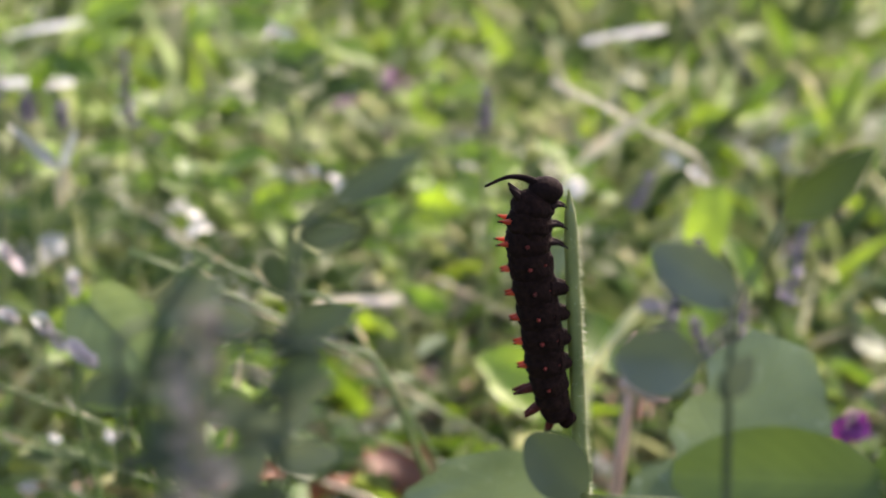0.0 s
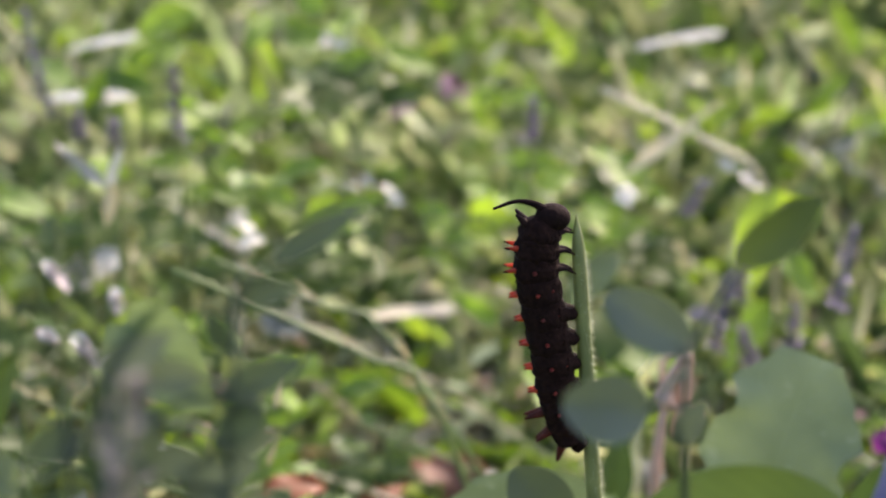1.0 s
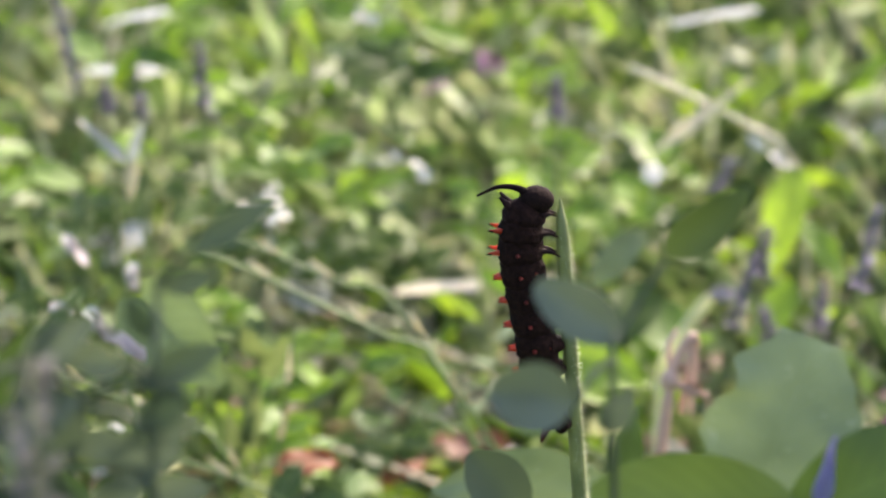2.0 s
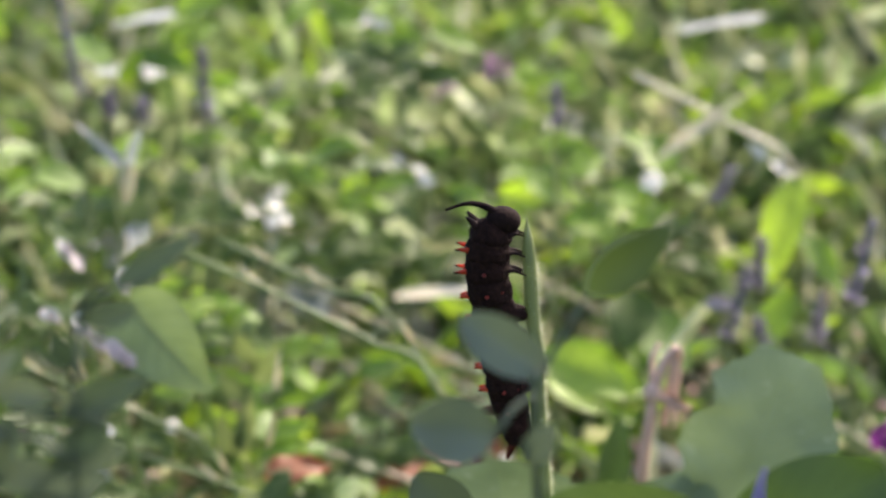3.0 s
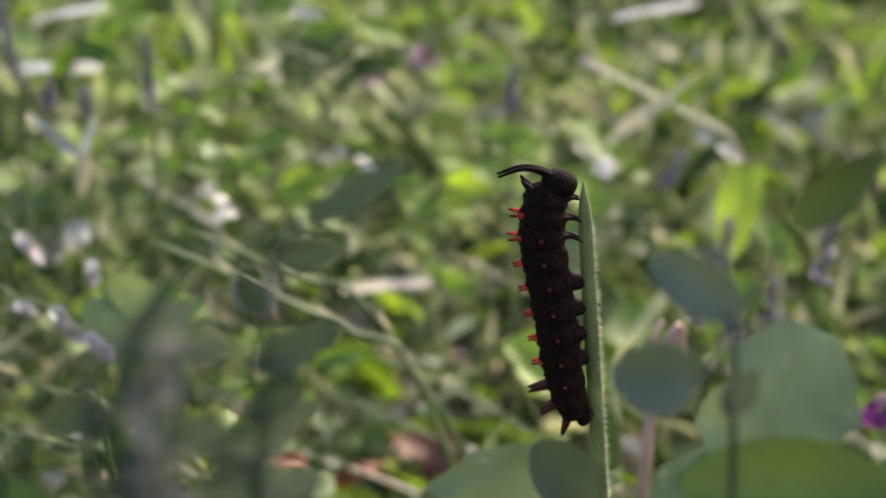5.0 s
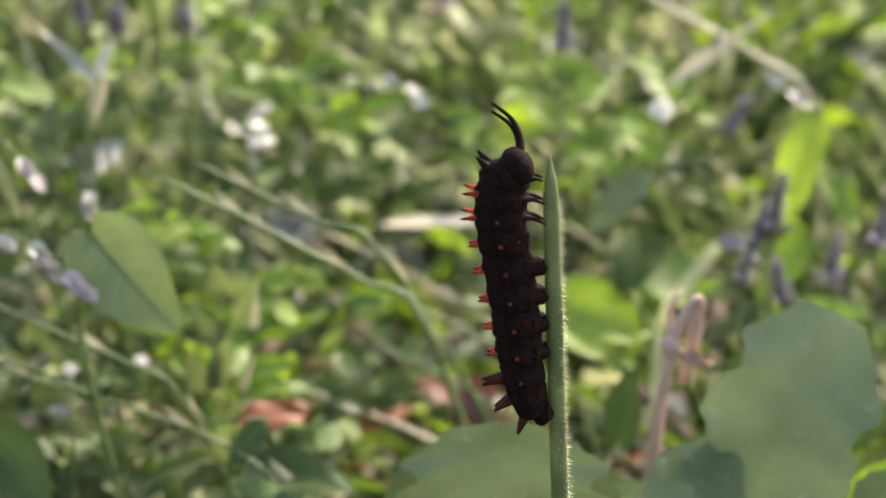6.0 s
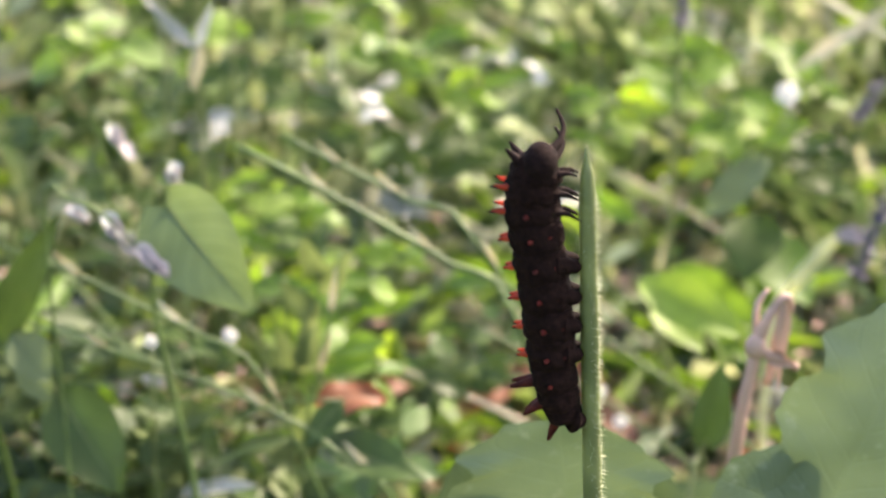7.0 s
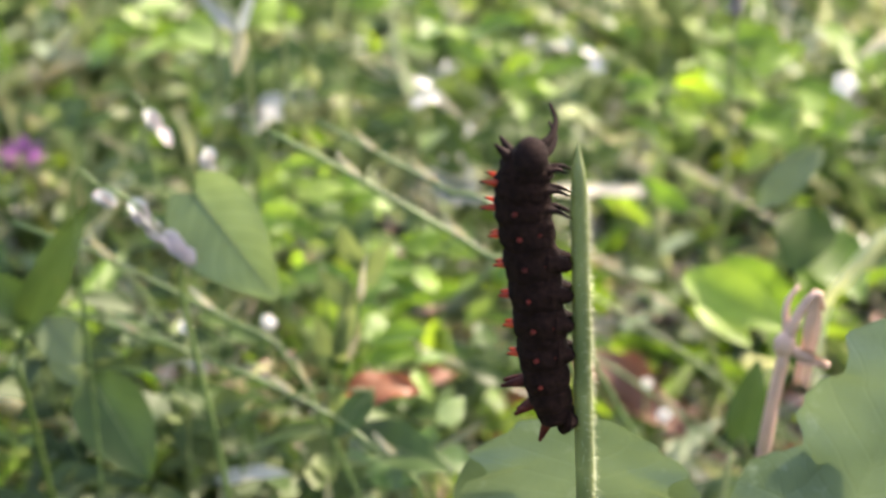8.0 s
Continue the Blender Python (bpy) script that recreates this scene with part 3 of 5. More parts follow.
    # bright yellow-green leaf plant
    herb("broadleaf_plant", (0.1615, 0.51, 0), "sunlit yellow-green leaf hanging from an upright stalk", "plant",
         [([(0.1615, 0.51, 0), (0.1661, 0.51, 0.0958), (0.161, 0.505, 0.1888)], 0.0016, 0.0009)],
         [((0.161, 0.505, 0.1888), (0.1472, 0.49, 0.1355), 0.022, (-0.5, -1, -0.1), "ovate"),
          ((0.1627, 0.505, 0.1608), (0.1892, 0.5, 0.1309), 0.016, (0.5, -1, 0.7), "ovate"),
          ((0.1643, 0.51, 0.1283), (0.1405, 0.49, 0.0952), 0.018, (-0.5, -1, 0.0), "ovate")], M_STEM, M_BROAD)
    herb("broadleaf_plant", (0.0723, 0.47, 0), "broad green leaves spreading over the meadow", "plant",
         [([(0.0723, 0.47, 0), (0.0773, 0.465, 0.0704), (0.0811, 0.455, 0.1422)], 0.0015, 0.0009)],
         [((0.0816, 0.453, 0.1688), (0.0567, 0.44, 0.142), 0.020, (-0.2, -0.5, 0.9), "ovate", M_SOFT),
          ((0.0811, 0.455, 0.1422), (0.0765, 0.43, 0.12), 0.026, (0, -0.6, 0.8), "ovate", M_MID),
          ((0.0812, 0.455, 0.132), (0.1071, 0.435, 0.1102), 0.028, (0.1, -0.5, 0.9), "ovate", M_BROAD),
          ((0.0466, 0.445, 0.1176), (0.087, 0.435, 0.0978), 0.018, (-0.1, -1, 0.35), "ovate", M_BROAD),
          ((0.0765, 0.465, 0.0601), (0.061, 0.44, 0.0755), 0.02, (-0.4, -1, 0.0), "ovate")], M_STEM, M_LEAF)
    herb("broadleaf_plant", (0.0531, 0.215, 0), "small upright green leaf beside a dry stalk", "plant",
         [([(0.0531, 0.215, 0), (0.0573, 0.22, 0.0927), (0.0606, 0.235, 0.1308)], 0.0012, 0.0008)],
         [((0.0635, 0.235, 0.1369), (0.0652, 0.238, 0.1615), 0.0125, (0, -1, 0.2), "heart", M_MID_LEAF),
          ((0.0572, 0.22, 0.1028), (0.0727, 0.23, 0.1211), 0.012, (0, -0.8, 0.6), "ovate")], M_STEM, M_LEAF)
    # leaves at the side with pale drooping flowers
    herb("broadleaf_plant", (-0.088, 0.205, 0.0), "pale green heart-shaped leaf with a light midrib", "plant",
         [([(-0.088, 0.205, 0.0), (-0.092, 0.20, 0.10), (-0.1033, 0.1900, 0.1732), (-0.1043, 0.1870, 0.1994)], 0.0013, 0.0007)],
         [((-0.0992, 0.1850, 0.2138), (-0.0719, 0.1770, 0.1881), 0.0275, (0.15, -1, 0.12), "heart", M_HEART),
          ((-0.1531, 0.2000, 0.1622), (-0.1401, 0.1950, 0.1489), 0.014, (0, -0.7, 0.7), "ovate", M_SOFT),
          ((-0.1447, 0.2100, 0.1406), (-0.1186, 0.2000, 0.1102), 0.024, (0.1, -0.8, 0.6), "ovate"),
          ((-0.0541, 0.2150, 0.1290), (-0.0218, 0.2000, 0.1298), 0.016, (0.1, -0.6, 0.8), "heart"),
          ((-0.0510, 0.2150, 0.1453), (-0.0607, 0.2050, 0.1319), 0.009, (0, -0.8, 0.5), "ovate")], M_STALK, M_MID_LEAF, vein=True)
    herb("broadleaf_plant", (-0.155, 0.215, 0.0), "tall dark green strap-shaped leaf", "plant",
         [([(-0.155, 0.215, 0.0), (-0.156, 0.21, 0.08), (-0.1646, 0.2030, 0.1438)], 0.0014, 0.001)],
         [((-0.1633, 0.2030, 0.1518), (-0.1383, 0.1980, 0.2012), 0.013, (0.2, -1, 0.2), "ovate"),
          ((-0.1597, 0.2060, 0.1589), (-0.1714, 0.2000, 0.1750), 0.012, (0.1, -1, 0.5), "ovate"),
          ((-0.1532, 0.2060, 0.1520), (-0.1424, 0.2000, 0.1405), 0.011, (0.1, -1, 0.3), "round", M_SOFT)], M_MID, M_MID_LEAF)
    for foot, line, heads in (((-0.128, 0.195, 0.0), ((-0.132, 0.19, 0.12), (-0.1349, 0.1820, 0.2105), (-0.1253, 0.1780, 0.2155), (-0.1143, 0.1760, 0.2124), (-0.1030, 0.1750, 0.2030)),
                               ((((-0.1155, 0.1760, 0.2136)), ((-0.1051, 0.1740, 0.2031))), (((-0.1055, 0.1750, 0.2056)), ((-0.0938, 0.1740, 0.1964))), (((-0.1262, 0.1780, 0.2146)), ((-0.1195, 0.1760, 0.2097))))),
                              ((-0.115, 0.285, 0.0), ((-0.125, 0.28, 0.12), (-0.1529, 0.2750, 0.2073), (-0.1458, 0.2710, 0.2107)),
                               ((((-0.1466, 0.2710, 0.2107)), ((-0.1375, 0.2680, 0.2000))),)),
                              ((-0.100, 0.250, 0.0), ((-0.105, 0.245, 0.12), (-0.1176, 0.2420, 0.2015), (-0.1145, 0.2400, 0.2085)),
                               ((((-0.1150, 0.2400, 0.2096)), ((-0.1124, 0.2380, 0.1999))),))):
        fl = root_at("drooping_flower", foot, "pale mauve drooping flowers on a thin stalk", "flower", "drooping flowers")
        o = Vector(foot)
        part("stem", tube(bmesh.new(), [Vector((0, 0, 0))] + [Vector(p) - o for p in line], [0.0005, 0.0005, 0.0005, 0.0006, 0.0005], n=28), M_STALK, fl)
        for h, (top, end) in enumerate(heads):
            a, b = Vector(top) - o, Vector(end) - o
            for k in range(5):
                p, q = a.lerp(b, 0.12 * k), a.lerp(b, 0.55 + 0.11 * k)
                off = Vector((random.uniform(-1, 1), random.uniform(-1, 1), random.uniform(-1, 1))) * 0.0016
                part("petal", leaf_bm(p, q + off, 0.0054, (math.cos(k * 1.6), -0.7, math.sin(k * 1.6)), "ovate", nu=6, nv=4), M_BLUSH if (k + h) % 3 else M_PALE, fl)
    # two pale bluish slivers that make a V
    vee = root_at("forked_dry_leaf", (-0.13, 0.343, 0), "pale bluish forked dry leaf on a thin stalk", "leaf")
    o = Vector((-0.13, 0.343, 0))
    part("stem", tube(bmesh.new(), [Vector((0, 0, 0)), Vector((-0.1272, 0.338, 0.1468)) - o, Vector((-0.1337, 0.333, 0.2244)) - o], [0.0008, 0.0007, 0.0006], n=12), M_STALK, vee)
    part("blade", leaf_bm(Vector((-0.135, 0.333, 0.2235)) - o, Vector((-0.1553, 0.333, 0.2415)) - o, 0.0056, (0.1, -1, 0.5), "blade", nu=8), M_PALE, vee)
    part("blade", leaf_bm(Vector((-0.1341, 0.333, 0.2235)) - o, Vector((-0.1282, 0.332, 0.2411)) - o, 0.0056, (-0.1, -1, 0.4), "blade", nu=8), M_PALE, vee)
    part("dry_tuft", leaf_bm(Vector((-0.1324, 0.333, 0.2253)) - o, Vector((-0.1351, 0.33, 0.2069)) - o, 0.006, (0, -1, 0.4), "ovate", nu=8), M_STRAW, vee)

    # thin upright plant with narrow leaves beside the leaning stalks
    herb("narrowleaf_plant", (-0.0827, 0.3100, 0.0), "thin upright weed with narrow grey-green leaves", "plant",
         [([(-0.0827, 0.3100, 0.0), (-0.0864, 0.3000, 0.0851), (-0.0875, 0.3000, 0.1103), (-0.0914, 0.3000, 0.1500)], 0.0011, 0.0006), ([(-0.0875, 0.3000, 0.1103), (-0.0799, 0.3000, 0.1317), (-0.0771, 0.3000, 0.1626)], 0.0009, 0.0005)],
         [((-0.0876, 0.3000, 0.1126), (-0.0897, 0.2880, 0.1352), 0.0100, (0.2, -1, 0.4), "blade"),
          ((-0.0839, 0.3000, 0.1131), (-0.0769, 0.2880, 0.1370), 0.0090, (-0.2, -1, 0.4), "ovate"),
          ((-0.0820, 0.3000, 0.1179), (-0.0781, 0.2880, 0.1498), 0.0090, (0.2, -1, 0.4), "blade"),
          ((-0.0768, 0.3000, 0.1519), (-0.0825, 0.2880, 0.1704), 0.0100, (-0.2, -1, 0.4), "ovate"),
          ((-0.0776, 0.3000, 0.1452), (-0.0641, 0.2880, 0.1665), 0.0110, (0.2, -1, 0.4), "blade"),
          ((-0.0853, 0.3000, 0.0852), (-0.0722, 0.2880, 0.1089), 0.0120, (-0.2, -1, 0.4), "ovate"),
          ((-0.0854, 0.3000, 0.0758), (-0.0970, 0.2880, 0.0869), 0.0100, (0.2, -1, 0.4), "blade"),
          ((-0.0779, 0.3000, 0.1364), (-0.0902, 0.2880, 0.1525), 0.0090, (-0.2, -1, 0.4), "ovate")], M_STALK, M_SOFT)
    # leaves fallen among the stalks
    for name, base, tip, width, normal, material, label in (
            ("pale_leaf", (-0.1149, 0.2500, 0.0850), (-0.0871, 0.2400, 0.0994), 0.007, (0.1, -0.6, 0.8), M_PALE, "pale lilac-grey withered leaf low in the growth"),
            ("pale_leaf", (-0.1080, 0.4600, 0.0810), (-0.0961, 0.4550, 0.1024), 0.012, (0.2, -0.8, 0.6), M_MAUVE, "pale pinkish withered leaf between green leaves"),
            ("pale_leaf", (-0.1546, 0.3300, 0.0947), (-0.1442, 0.3250, 0.0899), 0.008, (0.0, -0.8, 0.6), M_PALE, "whitish withered leaf caught on a stalk")):
        o = Vector(base)
        ob = part(name, leaf_bm(Vector((0, 0, 0)), Vector(tip) - o, width, normal, "ovate", 0.2, 0.3, 0.03, nu=12, nv=6), material)
        ob.location = o
        tagged(ob, label, "leaf", "withered pale leaves")


def rod_thing(name, pts, r0, r1, material, label, category, group=""):
    o = Vector(pts[0])
    bm = tube(bmesh.new(), [Vector(p) - o for p in pts], [r0, (r0 + r1) / 2, r1], n=16)
    ob = part(name, bm, material)
    ob.location = o
    return tagged(ob, label, category, group)


def add_nodes(stalk, pts, places, r):
    """Swollen joints, each with a short dry sheath, along a stalk."""
    o = Vector(pts[0])
    line = curve_points([Vector(p) - o for p in pts], 60)
    for k in places:
        p = line[k]
        ahead = (line[k + 1] - line[k - 1]).normalized()
        part("node", tube(bmesh.new(), [p - ahead * r * 2.5, p, p + ahead * r * 2.5], [r * 0.9, r * 1.45, r * 0.9], n=6), M_STALK, stalk)
        part("sheath", leaf_bm(p, p - ahead * 0.011 + Vector((0, -0.001, 0.005)), 0.0026, (0, -1, 0.4), "blade", nu=6, nv=4), M_STRAW, stalk, "small dry sheath at a joint")


def build_rods():
    # pale straws lying crossed over the meadow
    rod_thing("straw", [(0.0804, 0.582, 0.2224), (0.1112, 0.582, 0.2084), (0.1405, 0.582, 0.194), (0.166, 0.584, 0.1785), (0.190, 0.640, 0.120), (0.198, 0.680, 0)], 0.0014, 0.0012, M_STRAW, "long pale dry straw leaning over the meadow", "straw", "straws")
    stalks = (
        ([(-0.0964, 0.2500, 0.2139), (-0.0757, 0.2500, 0.2056), (-0.0467, 0.2500, 0.1922), (-0.0229, 0.2500, 0.1806), (-0.0035, 0.2500, 0.1686), (0.032, 0.27, 0.07), (0.062, 0.29, 0.0)], 0.0010, 0.0014, "leaning yellow-green plant stalk"),
        ([(-0.0866, 0.2700, 0.2131), (-0.0710, 0.2700, 0.2065), (-0.0553, 0.2700, 0.2000), (-0.0397, 0.2700, 0.1936), (-0.0202, 0.2700, 0.1846), (0.035, 0.29, 0.09), (0.070, 0.31, 0.0)], 0.0009, 0.0012, "leaning yellow-green plant stalk"),
        ([(-0.1830, 0.2077, 0.1706), (-0.1508, 0.2077, 0.1619), (-0.1208, 0.2077, 0.1555), (-0.0929, 0.2077, 0.1488), (-0.0616, 0.2077, 0.1377), (-0.0476, 0.2077, 0.1277), (-0.0336, 0.2077, 0.1184), (-0.02, 0.228, 0.05), (0.0, 0.238, 0.0)], 0.0007, 0.0010, "thin pale green plant stalk"),
        ([(-0.1747, 0.2240, 0.1821), (-0.1497, 0.2240, 0.1766), (-0.1230, 0.2240, 0.1668), (-0.0984, 0.2240, 0.1571), (-0.0793, 0.2240, 0.1450), (-0.05, 0.24, 0.07), (-0.03, 0.25, 0.0)], 0.0007, 0.0009, "thin pale green plant stalk"),
        ([(-0.0520, 0.2077, 0.1969), (-0.0540, 0.2077, 0.1802), (-0.0565, 0.2077, 0.1602), (-0.0612, 0.2077, 0.1373), (-0.066, 0.218, 0.06), (-0.07, 0.223, 0.0)], 0.0003, 0.0005, "thin upright green plant stalk"),
    )
    for line, r0, r1, label in stalks:
        add_nodes(rod_thing("green_stalk", line, r0, r1, M_STALK, label, "stalk", "leaning stalks"), line, (14, 27, 42), r0)
    # thin stalks that lean through the growth
    rnd = random.Random(44)
    for k in range(44):
        y = 0.34 + 1.0 * rnd.random() ** 1.3
        half = 0.25 * (y + 0.36)
        x = rnd.uniform(-half - 0.08, half * 0.9)
        way = rnd.choice((1, 1, 1, -1))
        run, rise = rnd.uniform(0.07, 0.17), rnd.uniform(0.085, 0.15)
        pts = [(x, y, rise), (x + way * run * 0.35, y + 0.004, rise * 0.78), (x + way * run * 0.75, y + 0.01, rise * 0.42), (x + way * run, y + 0.02, 0.0)]
        rod_thing("grass_stalk", pts[::-1], 0.0013, 0.0007, M_STRAW if k % 3 == 0 else M_STALK, "thin pale dry grass stalk leaning in the growth" if k % 3 == 0 else "thin pale green grass stalk leaning in the growth", "stalk", "leaning grass stalks")
    herb("broadleaf_plant", (0.0267, 0.51, 0), "small yellowing leaf on a thin stalk", "plant",
         [([(0.0267, 0.51, 0), (0.028, 0.505, 0.0736), (0.0272, 0.5, 0.1172)], 0.0009, 0.0006)],
         [((0.0272, 0.5, 0.1172), (0.0032, 0.5, 0.1312), 0.010, (-0.2, -1, 0.3), "ovate")], M_STEM, M_BROAD)
    herb("broadleaf_plant", (0.075, 0.37, 0.0), "large sunlit yellow-green leaf arching over litter", "plant",
         [([(0.075, 0.37, 0.0), (0.068, 0.365, 0.06), (0.0358, 0.3600, 0.1373)], 0.0013, 0.0008)],
         [((0.0333, 0.3600, 0.1416), (0.0775, 0.3450, 0.1294), 0.020, (-0.2, -0.7, 0.7), "ovate", M_BROAD),
          ((0.0393, 0.3650, 0.1311), (0.0628, 0.3500, 0.1195), 0.016, (0.2, -0.6, 0.8), "ovate", M_BROAD)], M_STEM, M_BROAD)
    herb("seed_head", (-0.085, 0.525, 0.0), "pale fluffy seed head standing in the growth", "plant",
         [([(-0.085, 0.525, 0.0), (-0.086, 0.52, 0.06), (-0.0838, 0.51, 0.112)], 0.0012, 0.0008)],
         [((-0.0838, 0.51, 0.110), (-0.0838 + 0.012 * math.cos(k * 0.7), 0.505, 0.118 + 0.013 * math.sin(k * 0.7)), 0.0075, (math.sin(k * 1.9), -1, 0.4), "round", M_PALE) for k in range(9)], M_STEM, M_PALE)
    # white dry grass blade
    def blade(base, tip, width, normal, material, label, category="grass blade", kind="blade", name="dry_grass"):
        o = Vector(base)
        ob = part(name, leaf_bm(Vector((0, 0, 0)), Vector(tip) - o, width, normal, kind, fold=0.1 if kind == "strip" else 0.25, curl=0.05 if kind in ("blade", "strip") else 0.35, wave=0.01 if kind in ("blade", "strip") else 0.07, nu=14), material)
        ob.location = o
        tagged(ob, label, category)
    blade((0.0957, 0.577, 0.1779), (0.1461, 0.575, 0.2203), 0.0085, (-0.3, -1, 0.6), M_STRAW, "flat pale straw crossing another one", "straw", "blade", "flat_straw")
    blade((-0.0417, 0.5350, 0.1083), (0.0046, 0.5150, 0.1193), 0.0115, (0.0, -0.3, 1), M_STRAW, "whitish dry grass blade lying flat", kind="strip")
    blade((-0.2494, 0.78, 0.2065), (-0.1953, 0.77, 0.2202), 0.014, (0.0, -0.2, 1), M_PALE, "whitish dry grass blade caught high in the growth", kind="strip")
    blade((0.1178, 0.78, 0.2149), (0.1714, 0.77, 0.2277), 0.014, (0.0, -0.2, 1), M_PALE, "whitish dry grass blade caught high in the growth", kind="strip")
    blade((-0.2636, 0.78, 0.1753), (-0.2055, 0.77, 0.1804), 0.014, (0.0, -0.2, 1), M_PALE, "whitish dry grass blade caught high in the growth", kind="strip")
    blade((-0.0066, 0.4600, 0.0587), (0.0365, 0.4100, 0.0536), 0.020, (-0.2, -0.6, 1), M_DEAD, "large curled red-brown dead leaf", "dead leaf", "lobed", "dead_leaf")
    blade((-0.0607, 0.2177, 0.1414), (-0.0386, 0.2277, 0.1437), 0.013, (-0.1, -0.7, 1), M_DEAD, "brown rolled dead leaf beside a green stalk", "dead leaf", "ovate", "dead_leaf")
    litter = random.Random(77)
    for x, y, z in ((-0.0407, 0.4700, 0.0450), (-0.0083, 0.4700, 0.0474), (-0.0219, 0.4500, 0.0480), (0.0062, 0.4900, 0.0446), (-0.0203, 0.5000, 0.0348), (-0.0676, 0.4000, 0.0656), (-0.0755, 0.4000, 0.0631), (-0.0269, 0.4200, 0.0562)):
        turn, long = litter.uniform(-0.9, 0.9), litter.uniform(0.018, 0.030)
        reach = Vector((math.cos(turn), math.sin(turn) * 0.6, litter.uniform(-0.1, 0.3))) * long / 2
        blade(tuple(Vector((x, y, max(z, 0.02))) - reach), tuple(Vector((x, y, max(z, 0.02))) + reach), long * litter.uniform(0.4, 0.6), (litter.uniform(-0.4, 0.4), -0.4, 1), M_DEAD, "curled orange-brown dead leaf caught in the growth", "dead leaf", litter.choice(("ovate", "lobed", "heart")), "dead_leaf")


def clusters(places, size, count, kind, material, label):
    """Leafy shoots that stand above the meadow at the given places."""
    rnd = random.Random(len(places) * 7 + count)
    for x, y, z in places:
        foot = (x + rnd.uniform(-0.02, 0.02), y + 0.02, 0.0)
        top = Vector((x, y, z))
        leaves = []
        for k in range(count):
            a = k * 2.4 + rnd.uniform(-0.5, 0.5)
            d = Vector((math.cos(a), math.sin(a) * 0.7, rnd.uniform(-0.5, 0.5))).normalized()
            c = top + Vector((rnd.uniform(-1, 1), rnd.uniform(-0.5, 0.5), rnd.uniform(-0.9, 0.4))) * size * 0.5
            leaves.append((tuple(c), tuple(c + d * size * rnd.uniform(0.6, 1.1)), size * rnd.uniform(0.28, 0.5), (rnd.uniform(-0.5, 0.5), -0.6, rnd.uniform(0.3, 1.0)), kind))
        herb("leafy_shoot", foot, label, "plant", [([foot, tuple((Vector(foot) + top) / 2 + Vector((0.006, 0, 0))), tuple(top - Vector((0, 0, size * 0.5)))], 0.0008, 0.0005)], leaves, M_STALK, material, "leafy shoots")


def build_clusters():
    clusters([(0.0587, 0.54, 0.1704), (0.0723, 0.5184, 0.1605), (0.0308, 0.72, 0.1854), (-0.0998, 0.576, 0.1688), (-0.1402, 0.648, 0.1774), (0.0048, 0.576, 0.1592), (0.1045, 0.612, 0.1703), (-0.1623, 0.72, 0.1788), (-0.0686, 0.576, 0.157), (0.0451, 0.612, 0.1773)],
             0.030, 7, "ovate", M_BROAD, "leafy shoot rising above the meadow, sunlight put into its yellow-green")
    clusters([(-0.1822, 0.576, 0.2279), (-0.0697, 0.864, 0.2094), (-0.2473, 0.55, 0.1705), (-0.1514, 0.576, 0.2432), (-0.1008, 0.72, 0.2458)],
             0.045, 4, "ovate", M_BROAD, "shoot with large yellow-green leaves, sunlight put into their colour")
    clusters([(0.0818, 0.45, 0.1024), (-0.1776, 0.5, 0.196), (0.0627, 0.47, 0.0905)],
             0.024, 5, "ovate", M_BROAD, "low yellow-green shoot, sunlight put into its colour")
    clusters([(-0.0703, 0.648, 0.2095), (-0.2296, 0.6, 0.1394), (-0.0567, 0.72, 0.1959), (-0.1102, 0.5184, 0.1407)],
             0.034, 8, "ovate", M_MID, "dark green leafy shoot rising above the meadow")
    clusters([(-0.078, 0.72, 0.2237), (-0.202, 0.648, 0.2039), (-0.0378, 0.576, 0.1674), (-0.0602, 0.612, 0.1632), (-0.088, 0.55, 0.0988), (-0.1009, 0.504, 0.1621), (0.1594, 0.576, 0.1775)],
             0.014, 4, "ovate", M_PALE, "shoot with pale whitish seed leaves")
    # low shoots, darkened in colour in place of cast shade
    clusters([(-0.1397, 0.27, 0.0974), (-0.1598, 0.26, 0.1125), (-0.1702, 0.27, 0.0865), (-0.1094, 0.27, 0.0878), (-0.1799, 0.25, 0.1327), (-0.1243, 0.25, 0.1135), (-0.1501, 0.28, 0.1274), (-0.1904, 0.27, 0.1065), (-0.089, 0.26, 0.0834), (-0.1646, 0.24, 0.0771), (-0.1291, 0.24, 0.0728)],
             0.026, 10, "blade", M_DARK, "dense leafy shoot, shade of the low growth in its dark green")
    clusters([(-0.1312, 0.3600, 0.1440), (-0.1017, 0.3300, 0.1374), (-0.0799, 0.3600, 0.1267), (-0.0858, 0.3400, 0.1146), (-0.0726, 0.4000, 0.1251), (-0.1460, 0.4500, 0.1328), (-0.0696, 0.3300, 0.1068), (-0.0588, 0.4200, 0.1068), (-0.1122, 0.4200, 0.1386), (-0.1213, 0.4000, 0.1315)],
             0.024, 6, "ovate", M_BROAD, "shoot among leaning stalks, sunlight put into its yellow-green")
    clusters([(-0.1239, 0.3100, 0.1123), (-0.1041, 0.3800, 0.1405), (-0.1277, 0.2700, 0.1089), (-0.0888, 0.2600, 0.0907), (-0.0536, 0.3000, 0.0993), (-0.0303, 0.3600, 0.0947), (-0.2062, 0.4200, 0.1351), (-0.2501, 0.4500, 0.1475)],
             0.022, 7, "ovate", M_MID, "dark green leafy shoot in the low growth")
